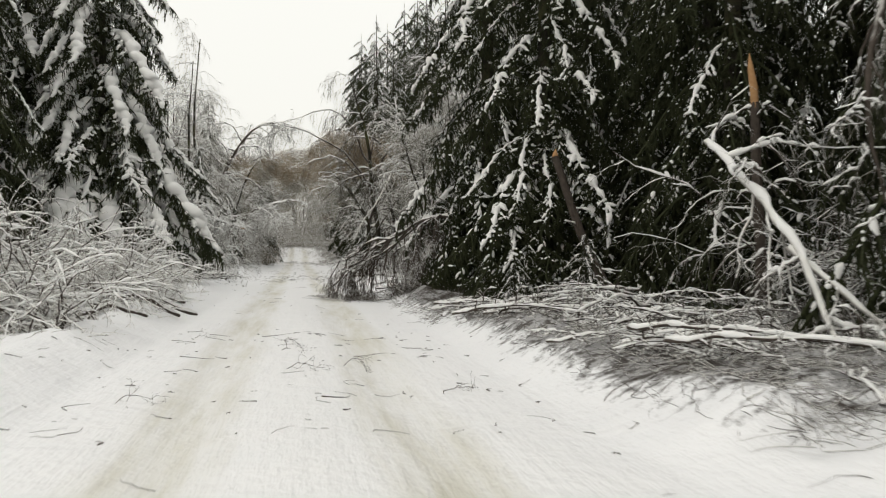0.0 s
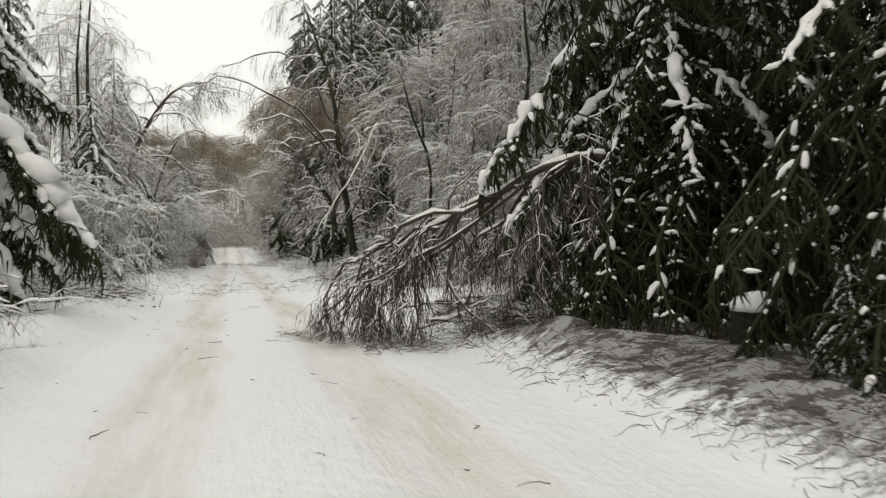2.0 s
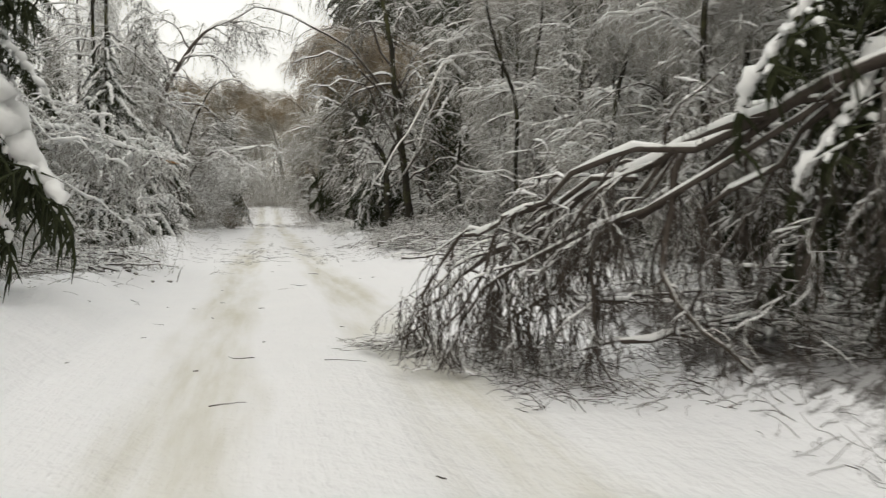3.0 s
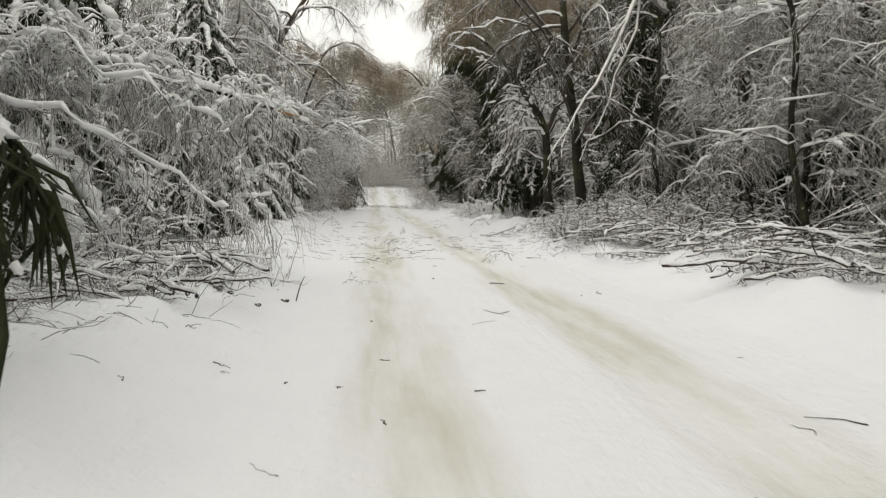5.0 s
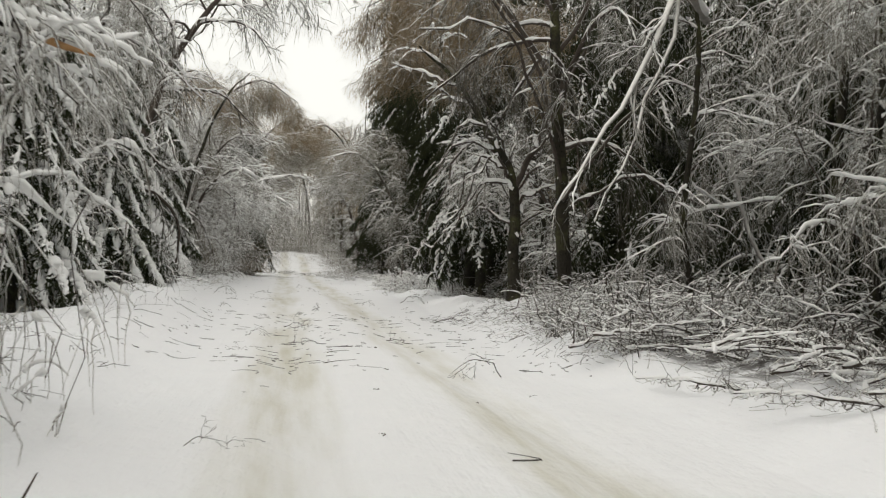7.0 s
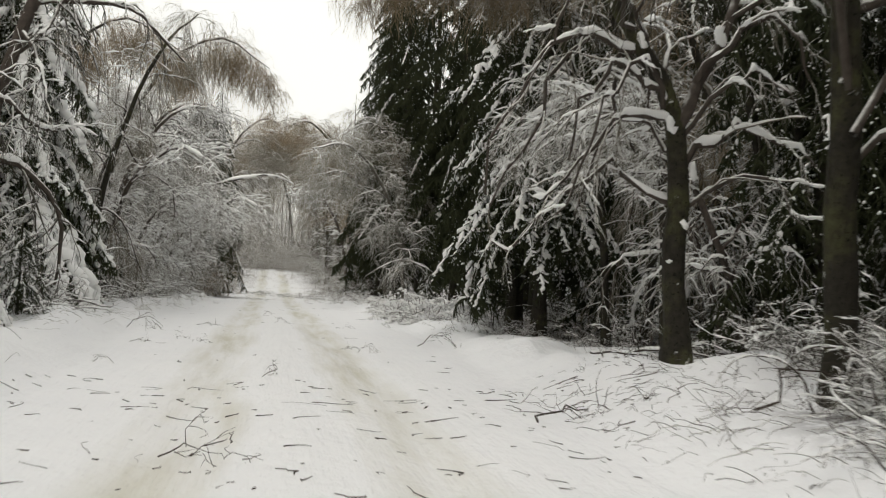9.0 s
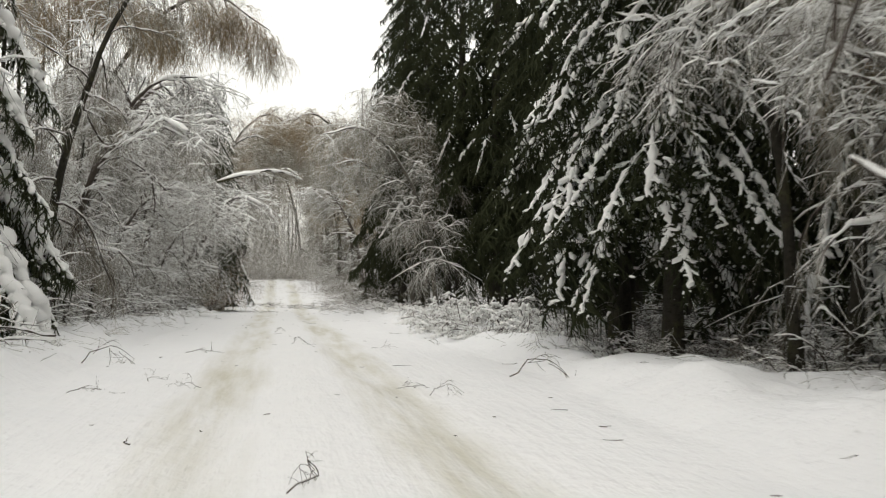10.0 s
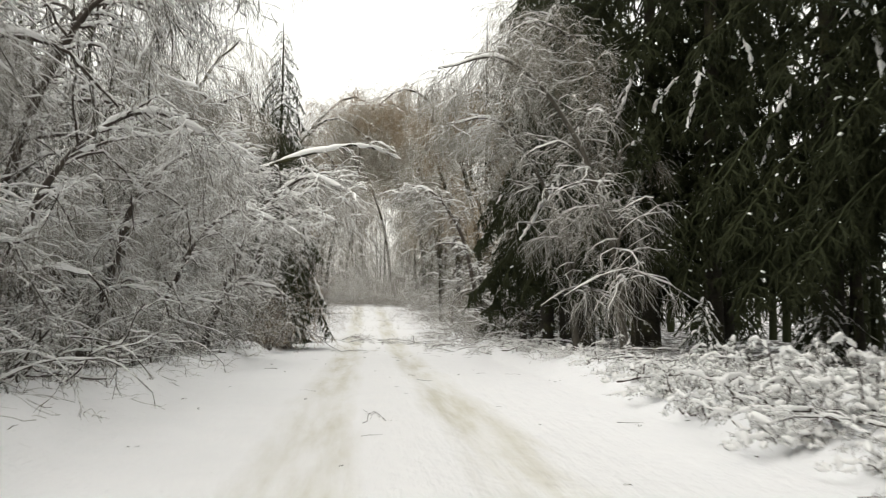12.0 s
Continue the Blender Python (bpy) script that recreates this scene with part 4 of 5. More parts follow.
tagged(broadleaf("hanging_limb", [(5.7, 48.2, 5.2), (4.9, 47.3, 5.45), (4.2, 46.7, 4.2), (3.4, 46.1, 3.0), (2.6, 45.6, 1.85)], (0.06, 0.055, 0.04, 0.03, 0.012),
                 [(7, 0.3, 1.0, 22, (0.7, 1.5), 8, 1.2, 0.09, 0.6, 5), (5, 0.2, 1, 40, (0.3, 0.6), 5, 1.5, 0.12, 0.5, 4), (3, 0.2, 1, 40, (0.15, 0.3), 3, 1.2, 0.1, 0.6, 3)], snow=0.024, base=False, bark=PALE,
                 extra=[([(4.9, 47.3, 5.35), (4.4, 46.9, 3.9), (3.9, 46.5, 2.8), (3.3, 46.1, 1.8)], 0.035)]), "white snow-covered limb hanging broken from a tree", "broken limb")
tagged(broadleaf("hanging_limb", [(6.2, 48.4, 3.6), (6.35, 48.3, 2.7), (6.55, 48.1, 1.8), (6.85, 47.9, 1.15), (7.0, 47.7, 0.15)], (0.03, 0.034, 0.032, 0.03, 0.02),
                 [(6, 0.2, 0.95, 50, (0.3, 0.8), 6, 1.0, 0.2, 0.5, 5), (4, 0.2, 1, 45, (0.15, 0.4), 4, 1.0, 0.2, 0.5, 3)], snow=0.03, base=False, bark=PALE), "white snow-covered limb hanging down to the ground", "broken limb")
tagged(broadleaf("broken_limb", [(5.47, 12.56, 2.72), (5.42, 11.2, 2.05), (5.34, 9.97, 1.35), (5.25, 9.2, 0.6), (5.15, 8.5, -0.1)], (0.036, 0.042, 0.042, 0.034, 0.026),
                 [(11, 0.1, 0.9, 48, (0.6, 1.7), 8, 0.6, 0.16, 0.5, 6), (6, 0.2, 1, 48, (0.4, 0.9), 6, 0.9, 0.2, 0.5, 4), (5, 0.2, 1, 45, (0.2, 0.4), 4, 1.0, 0.1, 0.6, 3)], snow=0.026, base=False, bark=PALE,
                 extra=[([(5.34, 9.97, 1.33), (5.5, 9.3, 0.9), (5.75, 8.8, 0.5), (6.2, 8.3, 0.05)], 0.04), ([(5.45, 12.5, 2.68), (5.7, 12.7, 2.95), (6.0, 12.9, 3.05), (6.3, 13.0, 3.0)], 0.03)]), "white snow-covered forked limb broken off and leaning", "broken limb")
tagged(broadleaf("hanging_limb", [(7.4, 9.3, 4.6), (6.2, 8.9, 4.2), (5.45, 8.6, 3.5), (5.2, 8.45, 2.6), (5.35, 8.4, 1.7)], (0.05, 0.045, 0.035, 0.026, 0.01),
                 [(9, 0.15, 1.0, 48, (0.5, 1.3), 9, 1.3, 0.2, 0.55, 5), (5, 0.15, 1.0, 50, (0.3, 0.7), 6, 1.2, 0.22, 0.6, 4), (3, 0.1, 1.0, 48, (0.15, 0.4), 3, 1.2, 0.2, 0.7, 3)], TWIG, snow=0.017, base=False, deep=0.8, bark=BRANCH),
       "icy grey limb hanging out of the dark spruces", "broken limb")
snag = new("snapped_trunk")
g = Geo()
sp = smooth_path([(6.5, 13.0, -0.05), (6.42, 12.95, 1.2), (6.33, 12.9, 2.4), (6.29, 12.87, 3.3)], 10)[None]
sr = np.linspace(0.09, 0.06, 10)[None]
g.tubes(sp, sr, 9)
st, ss = grow(sp, sr, 14, 0.2, 1.0, 65, (0.4, 1.6), 6, 1.0, 0.12, 0.3)
part("trunk", g, BRANCH, snag)
for c in range(len(st)):
    g = Geo()
    g.tubes(st[c:c + 1], ss[c:c + 1], 4)
    part("stub", g, BRANCH, snag)
g = Geo()
snow_on(g, st, ss, 4, 0.018, 0.9)
tagged(part("snow_load", g, SNOW, snag), kind="stuff")
g = Geo()
g.tubes(np.array([[(6.29, 12.87, 3.22), (6.27, 12.86, 3.5), (6.22, 12.85, 3.75), (6.2, 12.85, 3.95)]]), np.array([[0.055, 0.06, 0.045, 0.006]]), 6)
part("torn_top", g, WOOD, snag, "long orange splinter of torn wood")
tagged(snag, "snapped trunk with a long orange splintered top", "broken tree")
tagged(broadleaf("fallen_limb", [(-5.2, 93.2, 3.6), (-3.4, 92.5, 5.2), (-1.4, 92.4, 5.9), (-0.2, 92.6, 6.1), (0.9, 92.9, 5.8)], (0.07, 0.06, 0.045, 0.03, 0.006),
                 [(10, 0.2, 1.0, 45, (0.6, 1.6), 6, 2.2, 0.1, 0.5, 5), (6, 0.2, 1, 40, (0.3, 0.7), 4, 1.8, 0.1, 0.5, 3), (3, 0.2, 1, 40, (0.2, 0.4), 3, 1.2, 0.1, 0.6, 3)], snow=0.032, base=False), "snow-covered limb reaching out over the road", "broken limb")
# snapped trunk with a bare top
pole = new("snapped_trunk")
g = Geo()
pp = smooth_path([(6.3, 18.4, -0.05), (5.95, 18.55, 0.8), (5.6, 18.7, 1.6), (5.1, 18.8, 3.12)], 14)[None]
pr = np.linspace(0.1, 0.075, 14)[None] * rng.uniform(0.95, 1.05, (1, 14))
g.tubes(pp, pr, 10)
st, sr = grow(pp, pr, 9, 0.1, 0.8, 60, (0.2, 0.9), 5, 0.3, 0.12, 0.22)
part("trunk", g, BRANCH, pole)
for c in range(len(st)):
    g = Geo()
    g.tubes(st[c:c + 1], sr[c:c + 1], 4)
    part("stub", g, BRANCH, pole)
g = Geo()
snow_on(g, st, sr, 4, 0.018, 0.9)
snow_on(g, pp[:, :-2], pr[:, :-2] * 0.5, 6, 0.035)
part("snow_load", g, SNOW, pole)
g = Geo()
g.tubes(np.array([[(5.095, 18.78, 3.09), (5.11, 18.83, 3.15), (5.13, 18.86, 3.28)]]), np.array([[0.07, 0.06, 0.004]]), 7)
part("torn_top", g, WOOD, pole, "pale torn wood")
tagged(pole, "leaning snapped trunk with a pale torn top", "broken tree")

# ---- stump ----
stump = new("tree_stump")
g = Geo()
a = np.linspace(0, 0.36, 6)
g.tubes(np.stack([0 * a, 0 * a, a], 1)[None], np.array([[0.29, 0.24, 0.22, 0.215, 0.21, 0.2]]) * rng.uniform(0.97, 1.03, (1, 6)), 16)
g.v[0][:, :2] *= np.tile(rng.uniform(0.88, 1.08, 16), 6)[:, None]
part("wood", g, BARK, stump)
g = Geo()
a = np.array([0.34, 0.35, 0.40, 0.46, 0.50, 0.52])
g.tubes(np.stack([0 * a, 0 * a, a], 1)[None], np.array([[0.19, 0.225, 0.235, 0.195, 0.11, 0.005]]), 16)
part("snow_cap", g, SNOW, stump, "round white cap of snow")
plant(stump, [(4.3, 22.0, 0, 1.0)], "old stump under a round cap of snow")
tagged(stump, category="stump")

# ---- shrubs ----


def shrub(name, stems, height, spread, snow, mat, droop=1.4, heaps=0):
    root = new(name)
    n = stems
    az = rng.uniform(0, 2 * np.pi, n)
    k = 12
    st = np.stack([rng.normal(0, spread * 0.25, n), rng.normal(0, spread * 0.25, n), np.zeros(n)], 1)
    d = np.stack([np.cos(az) * 0.5, np.sin(az) * 0.5, np.ones(n)], 1)
    ln = height * rng.uniform(0.7, 1.6, n)
    p = np.empty((n, k, 3))
    p[:, 0] = st
    dr = rng.uniform(0.5, 1.7, n) * droop
    for c in range(1, k):
        d[:, 2] -= dr / (k - 1)
        d = d + rng.normal(size=(n, 3)) * 0.24
        d /= np.linalg.norm(d, axis=1, keepdims=True)
        p[:, c] = p[:, c - 1] + d * (ln / (k - 1))[:, None]
    p = above(p)
    r = rng.uniform(0.007, 0.016, (n, 1)) * np.linspace(1, 0.4, k)[None]
    wood, twigs, white = Geo(), Geo(), Geo()
    wood.tubes(p, r, 5)
    snow_on(white, p, r, 5, snow, 0.95)
    b, br = grow(p, r, 8, 0.12, 1.0, 50, (0.15 * height, 0.45 * height), 5, 1.0, 0.2, 0.7)
    b = above(b)
    twigs.tubes(b, br, 3)
    snow_on(white, b, br, 4, snow * 0.7, 0.7)
    c, cr = grow(b, br, 3, 0.2, 1.0, 45, (0.08 * height, 0.22 * height), 3, 0.8, 0.2, 0.75)
    twigs.tubes(above(c), cr, 3)
    low = b[b[:, :, 2].max(1) < 0.42 * height]
    clumps(white, low if len(low) else b, heaps, 0.055, 1.0, 6)
    tagged(part("thicket", wood, BRANCH, root), kind="stuff")
    tagged(part("crown", twigs, mat, root), kind="stuff")
    tagged(part("snow_load", white, SNOW, root, "snow lining every twig"), kind="stuff")
    return root


label = "low leafless bush bent down under snow"
sa = shrub("snowy_bush", 44, 1.7, 1.3, 0.010, RIME)
sb = shrub("snowy_bush", 26, 1.5, 1.0, 0.012, TWIG, 1.8)
sc = shrub("snowy_bush", 30, 0.8, 1.1, 0.030, TWIG, 2.2, 90)
sd = shrub("snowy_bush", 34, 0.9, 1.3, 0.009, TWIG, 1.0)
se = shrub("snowy_bush", 95, 1.55, 1.7, 0.013, FROST, 1.5)
plant(se, [(-3.7, 14.4, 0, 1.0), (-4.4, 16.8, 80, 1.15), (-5.0, 13.2, 160, 1.1), (-3.3, 18.4, 250, 0.9), (-5.4, 19.4, 30, 1.2), (-3.1, 20.8, 300, 0.75), (-3.5, 23.0, 20, 0.7), (-3.8, 24.4, 140, 0.9), (-4.2, 21.4, 200, 1.1), (-6.6, 15.6, 60, 1.3)], "dense rounded bush with every twig white with snow", "bushes beside the road")
plant(sd, [(4.6, 47.6, 0, 1.0), (3.9, 46.4, 30, 0.9), (4.2, 48.5, 80, 0.9), (3.8, 44.9, 130, 0.85), (4.7, 44.4, 190, 1.0), (4.0, 50.0, 240, 0.7), (4.9, 49.4, 290, 0.9), (5.6, 46.8, 10, 1.1), (4.5, 45.6, 60, 1.0), (5.2, 43.2, 110, 1.0), (3.6, 47.6, 150, 0.7), (3.4, 25.0, 190, 0.4), (3.0, 26.0, 310, 0.4), (3.1, 46.2, 200, 0.6), (3.2, 47.2, 250, 0.55), (3.0, 45.0, 300, 0.6), (3.5, 48.6, 20, 0.55), (3.3, 44.0, 70, 0.6), (5.0, 52.8, 120, 0.7), (5.5, 51.5, 170, 0.8), (5.4, 48.8, 50, 1.1), (5.0, 46.2, 100, 0.9), (5.9, 50.4, 150, 1.0), (4.4, 49.6, 200, 0.8), (5.6, 44.6, 250, 1.0), (6.4, 47.0, 300, 1.1), (5.6, 52.6, 20, 0.8), (6.6, 54.4, 70, 1.0), (5.0, 64.8, 0, 0.7), (5.8, 66.0, 60, 0.9), (6.5, 62.9, 120, 0.9), (7.0, 66.4, 170, 1.0), (5.4, 67.8, 230, 0.7), (7.6, 64.4, 280, 1.0), (6.2, 60.6, 20, 0.8), (7.4, 68.8, 80, 1.0), (6.3, 64.6, 140, 0.8), (4.9, 62.6, 200, 0.5), (-4.4, 62.6, 0, 1.0), (-4.2, 69.0, 90, 1.0), (-4.4, 75.4, 180, 1.1), (-4.2, 81.6, 30, 1.0), (-4.1, 88.4, 60, 1.0)], "low brown brush with little snow", "low brush beside the road")
plant(sa, [(-6.4, 16.5, 200, 1.5), (-5.6, 21.5, 20, 1.4), (-4.0, 22.5, 200, 0.9), (-5.5, 43, 10, 1.0), (-5.4, 65, 80, 1.0), (-5.2, 71.5, 10, 1.0),
           (-5.0, 77.5, 200, 1.1), (-4.9, 83, 60, 1.1), (-5.4, 88, 140, 1.2)], label, "bushes beside the road")
plant(sb, [(-3.4, 17.0, 0, 1.0), (-4.4, 33.8, 60, 1.0), (-4.6, 41.6, 160, 1.0), (5.2, 36, 100, 1.0), (-4.6, 52.5, 10, 0.9), (-4.5, 61.5, 290, 0.8), (-4.4, 67.5, 40, 0.9), (-4.2, 74, 120, 1.0),
           (4.6, 31.5, 30, 0.9), (5.0, 27.5, 70, 0.9), (-4.3, 79.8, 120, 1.0), (-4.3, 94, 20, 1.1), (6.9, 53, 0, 1.0), (8.6, 58.5, 120, 1.0), (5.3, 107, 0, 1.2)], label, "bushes beside the road")
plant(sc, [(3.9, 70.6, 10, 0.6), (3.7, 72.2, 60, 0.75), (4.2, 73.4, 110, 0.9), (3.8, 74.8, 160, 0.8), (4.4, 71.8, 210, 0.9), (4.6, 75.8, 260, 0.9), (3.9, 76.6, 310, 0.7), (4.3, 77.8, 20, 0.75), (3.9, 70.2, 10, 0.35), (4.2, 71.8, 60, 0.45), (4.0, 73.2, 110, 0.4), (4.3, 74.8, 160, 0.5), (3.9, 76.4, 210, 0.4), (4.2, 78.0, 260, 0.45), (4.0, 79.8, 310, 0.4), (4.3, 81.8, 20, 0.5), (4.0, 84.2, 70, 0.4), (4.3, 86.6, 120, 0.5), (4.1, 89.0, 170, 0.45), (4.2, 92.6, 220, 0.5), (4.7, 64.2, 30, 0.5), (5.3, 65.4, 90, 0.6), (6.2, 67.0, 150, 0.7), (6.9, 65.2, 220, 0.7), (4.9, 67.4, 280, 0.6), (4.9, 73.6, 10, 0.8), (5.3, 75.6, 70, 0.9), (5.0, 71.2, 200, 0.8), (5.6, 78.6, 250, 0.9), (4.6, 77.6, 90, 0.6), (4.5, 84.0, 10, 0.7), (4.4, 90.5, 60, 0.7), (5.4, 72.5, 0, 1.0), (5.2, 69.8, 250, 0.9), (5.4, 66.6, 80, 0.8),
           (3.9, 14.6, 0, 0.7), (4.4, 12.6, 50, 0.7), (-3.0, 35.2, 30, 0.5), (-2.5, 36.4, 90, 0.35), (-3.5, 36.2, 150, 0.45), (-2.8, 37.4, 210, 0.4), (9.0, 62.5, 10, 1.0), (10.5, 60.5, 70, 1.0), (8.6, 65.5, 200, 0.9)], "low weeds and bramble heaped with snow", "snow-heaped weeds")

tall = [shrub("sapling_thicket", 20, 3.2, 2.2, 0.012, RIME, 0.9), shrub("sapling_thicket", 18, 3.0, 2.0, 0.008, BIRCH, 1.2)]
spots = [(7.6, 12.2), (8.2, 9.0), (8.0, 14.4), (7.6, 36.5), (8.2, 41.5), (8.6, 45.5), (8.4, 50.0), (-6.2, 52), (-6.4, 56), (-6.4, 61.6), (-6.2, 64.8), (-6.4, 68.5), (-6.6, 72.5), (-6.4, 78), (-6.2, 82.5), (-6.2, 89), (-5.8, 94.5),
         (-5.2, 100), (-5.2, 108), (5.4, 97), (5.4, 103), (5.2, 110), (4.9, 120), (-4.8, 121), (4.6, 132), (-4.6, 135), (-7.2, 40), (-6.6, 44.5), (-6.8, 81), (-6.9, 70), (9.0, 54.0), (8.2, 60.6)]
for c in range(2):
    plant(tall[c], [(x, y, 77 * i, rng.uniform(0.8, 1.15)) for i, (x, y) in enumerate(spots) if i % 2 == c], "thicket of thin snowy saplings and twigs", "thickets along the road")

far_thicket = shrub("sapling_thicket", 60, 7.0, 4.0, 0.002, BIRCH, 0.9)
plant(far_thicket, [(-3.3, 88.5, 40, 0.3), (-3.0, 103.0, 280, 0.36), (3.9, 99.5, 200, 0.34), (3.9, 105.0, 330, 0.4), (-3.4, 109, 10, 0.5), (4.2, 112, 50, 0.5), (-3.3, 118, 90, 0.5), (3.8, 122, 130, 0.55), (-3.6, 128, 170, 0.6), (3.9, 133, 210, 0.6), (-3.2, 142, 250, 0.6), (3.6, 146, 290, 0.6), (-2.4, 150, 330, 0.6), (2.6, 149, 20, 0.6), (-0.9, 151, 80, 0.5), (1.0, 153, 160, 0.55), (-1.8, 156, 240, 0.7), (0.2, 158, 300, 0.7), (2.2, 157, 45, 0.7), (-3.6, 160, 15, 0.8), (3.8, 161, 95, 0.8), (0.9, 165, 200, 0.9), (0.2, 170, 60, 0.8), (1.6, 167, 10, 1.15), (-0.9, 168, 70, 1.1), (3.4, 169, 130, 1.2), (-3.0, 171, 190, 1.2), (-4.5, 168, 100, 0.8), (5.0, 170, 140, 0.8)],
      "dense far thicket of bare brown trees", "thickets along the road")

plant(shrub("sapling_thicket", 60, 2.6, 0.9, 0.003, RUST, 0.5), [(-2.8, 97.0, 0, 1.0), (-3.4, 99.2, 120, 0.9), (-3.0, 93.6, 70, 0.55)], "dense upright bush of reddish-brown twigs", "thickets along the road")

# young spruces
young = spruce("young_spruce", 1.5, 0.75, 34, [LADEN[0], HALF[0], LADEN[1], HALF[4]], 0.12)
plant(young, [(5.8, 80.8, 0, 0.8), (8.0, 80.9, 40, 1.05), (4.2, 18.3, 90, 0.7), (4.7, 19.4, 200, 0.85), (5.3, 17.4, 0, 0.9), (5.1, 21.6, 300, 0.9), (4.0, 20.3, 150, 0.55), (5.9, 22.4, 10, 1.1), (-3.9, 60.6, 0, 1.0)], "young spruce dusted with snow", "young spruces")

# ---- fallen branches lying in the snow ----


def lying_branch(length, side, mat, snow):
    root = new("fallen_branch")
    k = 10
    s = np.linspace(-0.5, 0.5, k) * length
    p = np.stack([s, np.cumsum(rng.normal(0, 0.11, k)), 0.07 + 0.30 * np.sin(np.linspace(0, 3.0, k)) * rng.random() + rng.normal(0, 0.012, k)], 1)[None]
    r = np.linspace(0.028, 0.009, k)[None] * length / 2.4
    stem, wood, white = Geo(), Geo(), Geo()
    stem.tubes(p, r, 6)
    part("stem", stem, mat, root)
    b, br = grow(p, r, side, 0.15, 1.0, 45, (0.3, 1.0), 7, 0.7, 0.26, 0.65)
    b[:, :, 2] = np.clip(np.abs(b[:, :, 2]) * 0.85, 0.02, 0.6)
    wood.tubes(b, br, 4)
    c, cr = grow(b, br, 4, 0.2, 1.0, 42, (0.15, 0.5), 4, 0.4, 0.15, 0.7)
    c[:, :, 2] = np.clip(np.abs(c[:, :, 2]), 0.015, 0.5)
    wood.tubes(c, cr, 3)
    tagged(part("spray", wood, mat, root), kind="stuff")
    if snow > 0:
        snow_on(white, p, r, 6, snow)
        snow_on(white, b, br, 4, snow * 0.7, 0.8)
        tagged(part("snow_load", white, SNOW, root), kind="stuff")
    return root


snowy = [lying_branch(rng.uniform(1.4, 2.4), 11, BRANCH, 0.016) for c in range(5)]
spots = []
for x0, x1, y0, y1, n in ((3.4, 5.8, 6.5, 16.5, 42), (2.9, 4.2, 8.0, 17.5, 26), (-4.8, -2.8, 13.5, 22, 20), (2.9, 5.4, 35.5, 45.5, 80), (-5.4, -3.0, 33.5, 40.5, 20), (-4.6, -2.3, 34.6, 37.6, 16), (2.6, 5.5, 25.5, 28.0, 16), (4.6, 7.2, 68, 84, 16), (3.9, 5.4, 80, 104, 14), (3.5, 5.2, 70, 79, 18), (-4.6, -3.3, 60, 66, 8), (2.2, 4.0, 92, 112, 20), (-0.6, 2.2, 100, 112, 8), (-5.2, -3.4, 72, 96, 16), (4.2, 7.5, 52, 58, 10)):
    for c in range(n):
        spots.append((rng.uniform(x0, x1), rng.uniform(y0, y1), rng.uniform(0, 360), rng.uniform(0.45, 0.85), -0.02 - (0.35 if n > 30 else 0.08) * rng.random() ** 2))
for c, b in enumerate(snowy):
    plant(b, [s for i, s in enumerate(spots) if i % 5 == c], "broken branch lying in a tangle, lined with snow", "broken branches on the verge")
bare = [lying_branch(rng.uniform(0.7, 1.2), 4, STICK, 0.0) for c in range(4)]
spots = [(-1.15, 8.9, 20, 0.4, 0.02), (1.7, 9.2, 12, 0.45, 0.02), (0.9, 11.5, -20, 0.4, 0.02), (1.4, 43.8, 160, 0.6, 0.02), (-0.4, 50.4, -15, 0.6, 0.02), (2.6, 52.0, 10, 1.0, 0.02), (3.4, 50.5, 30, 1.0, 0.02), (-2.4, 64.3, 0, 0.8, 0.02), (-1.5, 61.9, 60, 0.3, 0.02), (-2.0, 60.6, 20, 0.4, 0.02), (3.0, 61.9, 4, 0.8, 0.02), (1.6, 60.0, -20, 0.4, 0.02), (-1.1, 39.6, 10, 0.35, 0.02)]
for c in range(24):
    y = rng.choice([rng.uniform(8, 20), rng.uniform(46, 57), rng.uniform(60, 76)], p=[0.25, 0.55, 0.2])
    x = rng.uniform(-2.2, 4.2)
    spots.append((x, y, rng.uniform(0, 360), rng.uniform(0.25, 0.5), 0.02))
for c, b in enumerate(bare):
    plant(b, [s for i, s in enumerate(spots) if i % 4 == c], "thin dark broken branch lying on the snow", "sticks on the road")

# ---- thick broken limbs heaped by the left verge ----
for x0, y0, x1, y1, r in ((-3.9, 17.2, -1.75, 20.4, 0.05), (-3.6, 16.2, -1.9, 18.7, 0.042), (-4.2, 18.6, -2.1, 21.2, 0.038), (-3.2, 15.4, -2.2, 16.9, 0.035)):
    log = new("cut_limb")
    s = np.linspace(0, 1, 9)
    p = np.stack([x0 + (x1 - x0) * s, y0 + (y1 - y0) * s, lies(x0 + (x1 - x0) * s, y0 + (y1 - y0) * s) + 0.04 + 0.10 * (1 - s)], 1)
    p = (p + rng.normal(0, 0.02, p.shape))[None]
    rr = r * np.linspace(1.1, 0.8, 9)[None]
    g = Geo()
    g.tubes(p, rr, 8)
    part("wood", g, BRANCH, log)
    g = Geo()
    snow_on(g, p, rr, 7, 0.022)
    tagged(part("snow_load", g, SNOW, log), kind="stuff")
    tagged(log, "thick broken limb lying on the verge under snow", "branch", "thick limbs heaped on the verge")

# ---- clods and a stick in the snow of the left verge ----


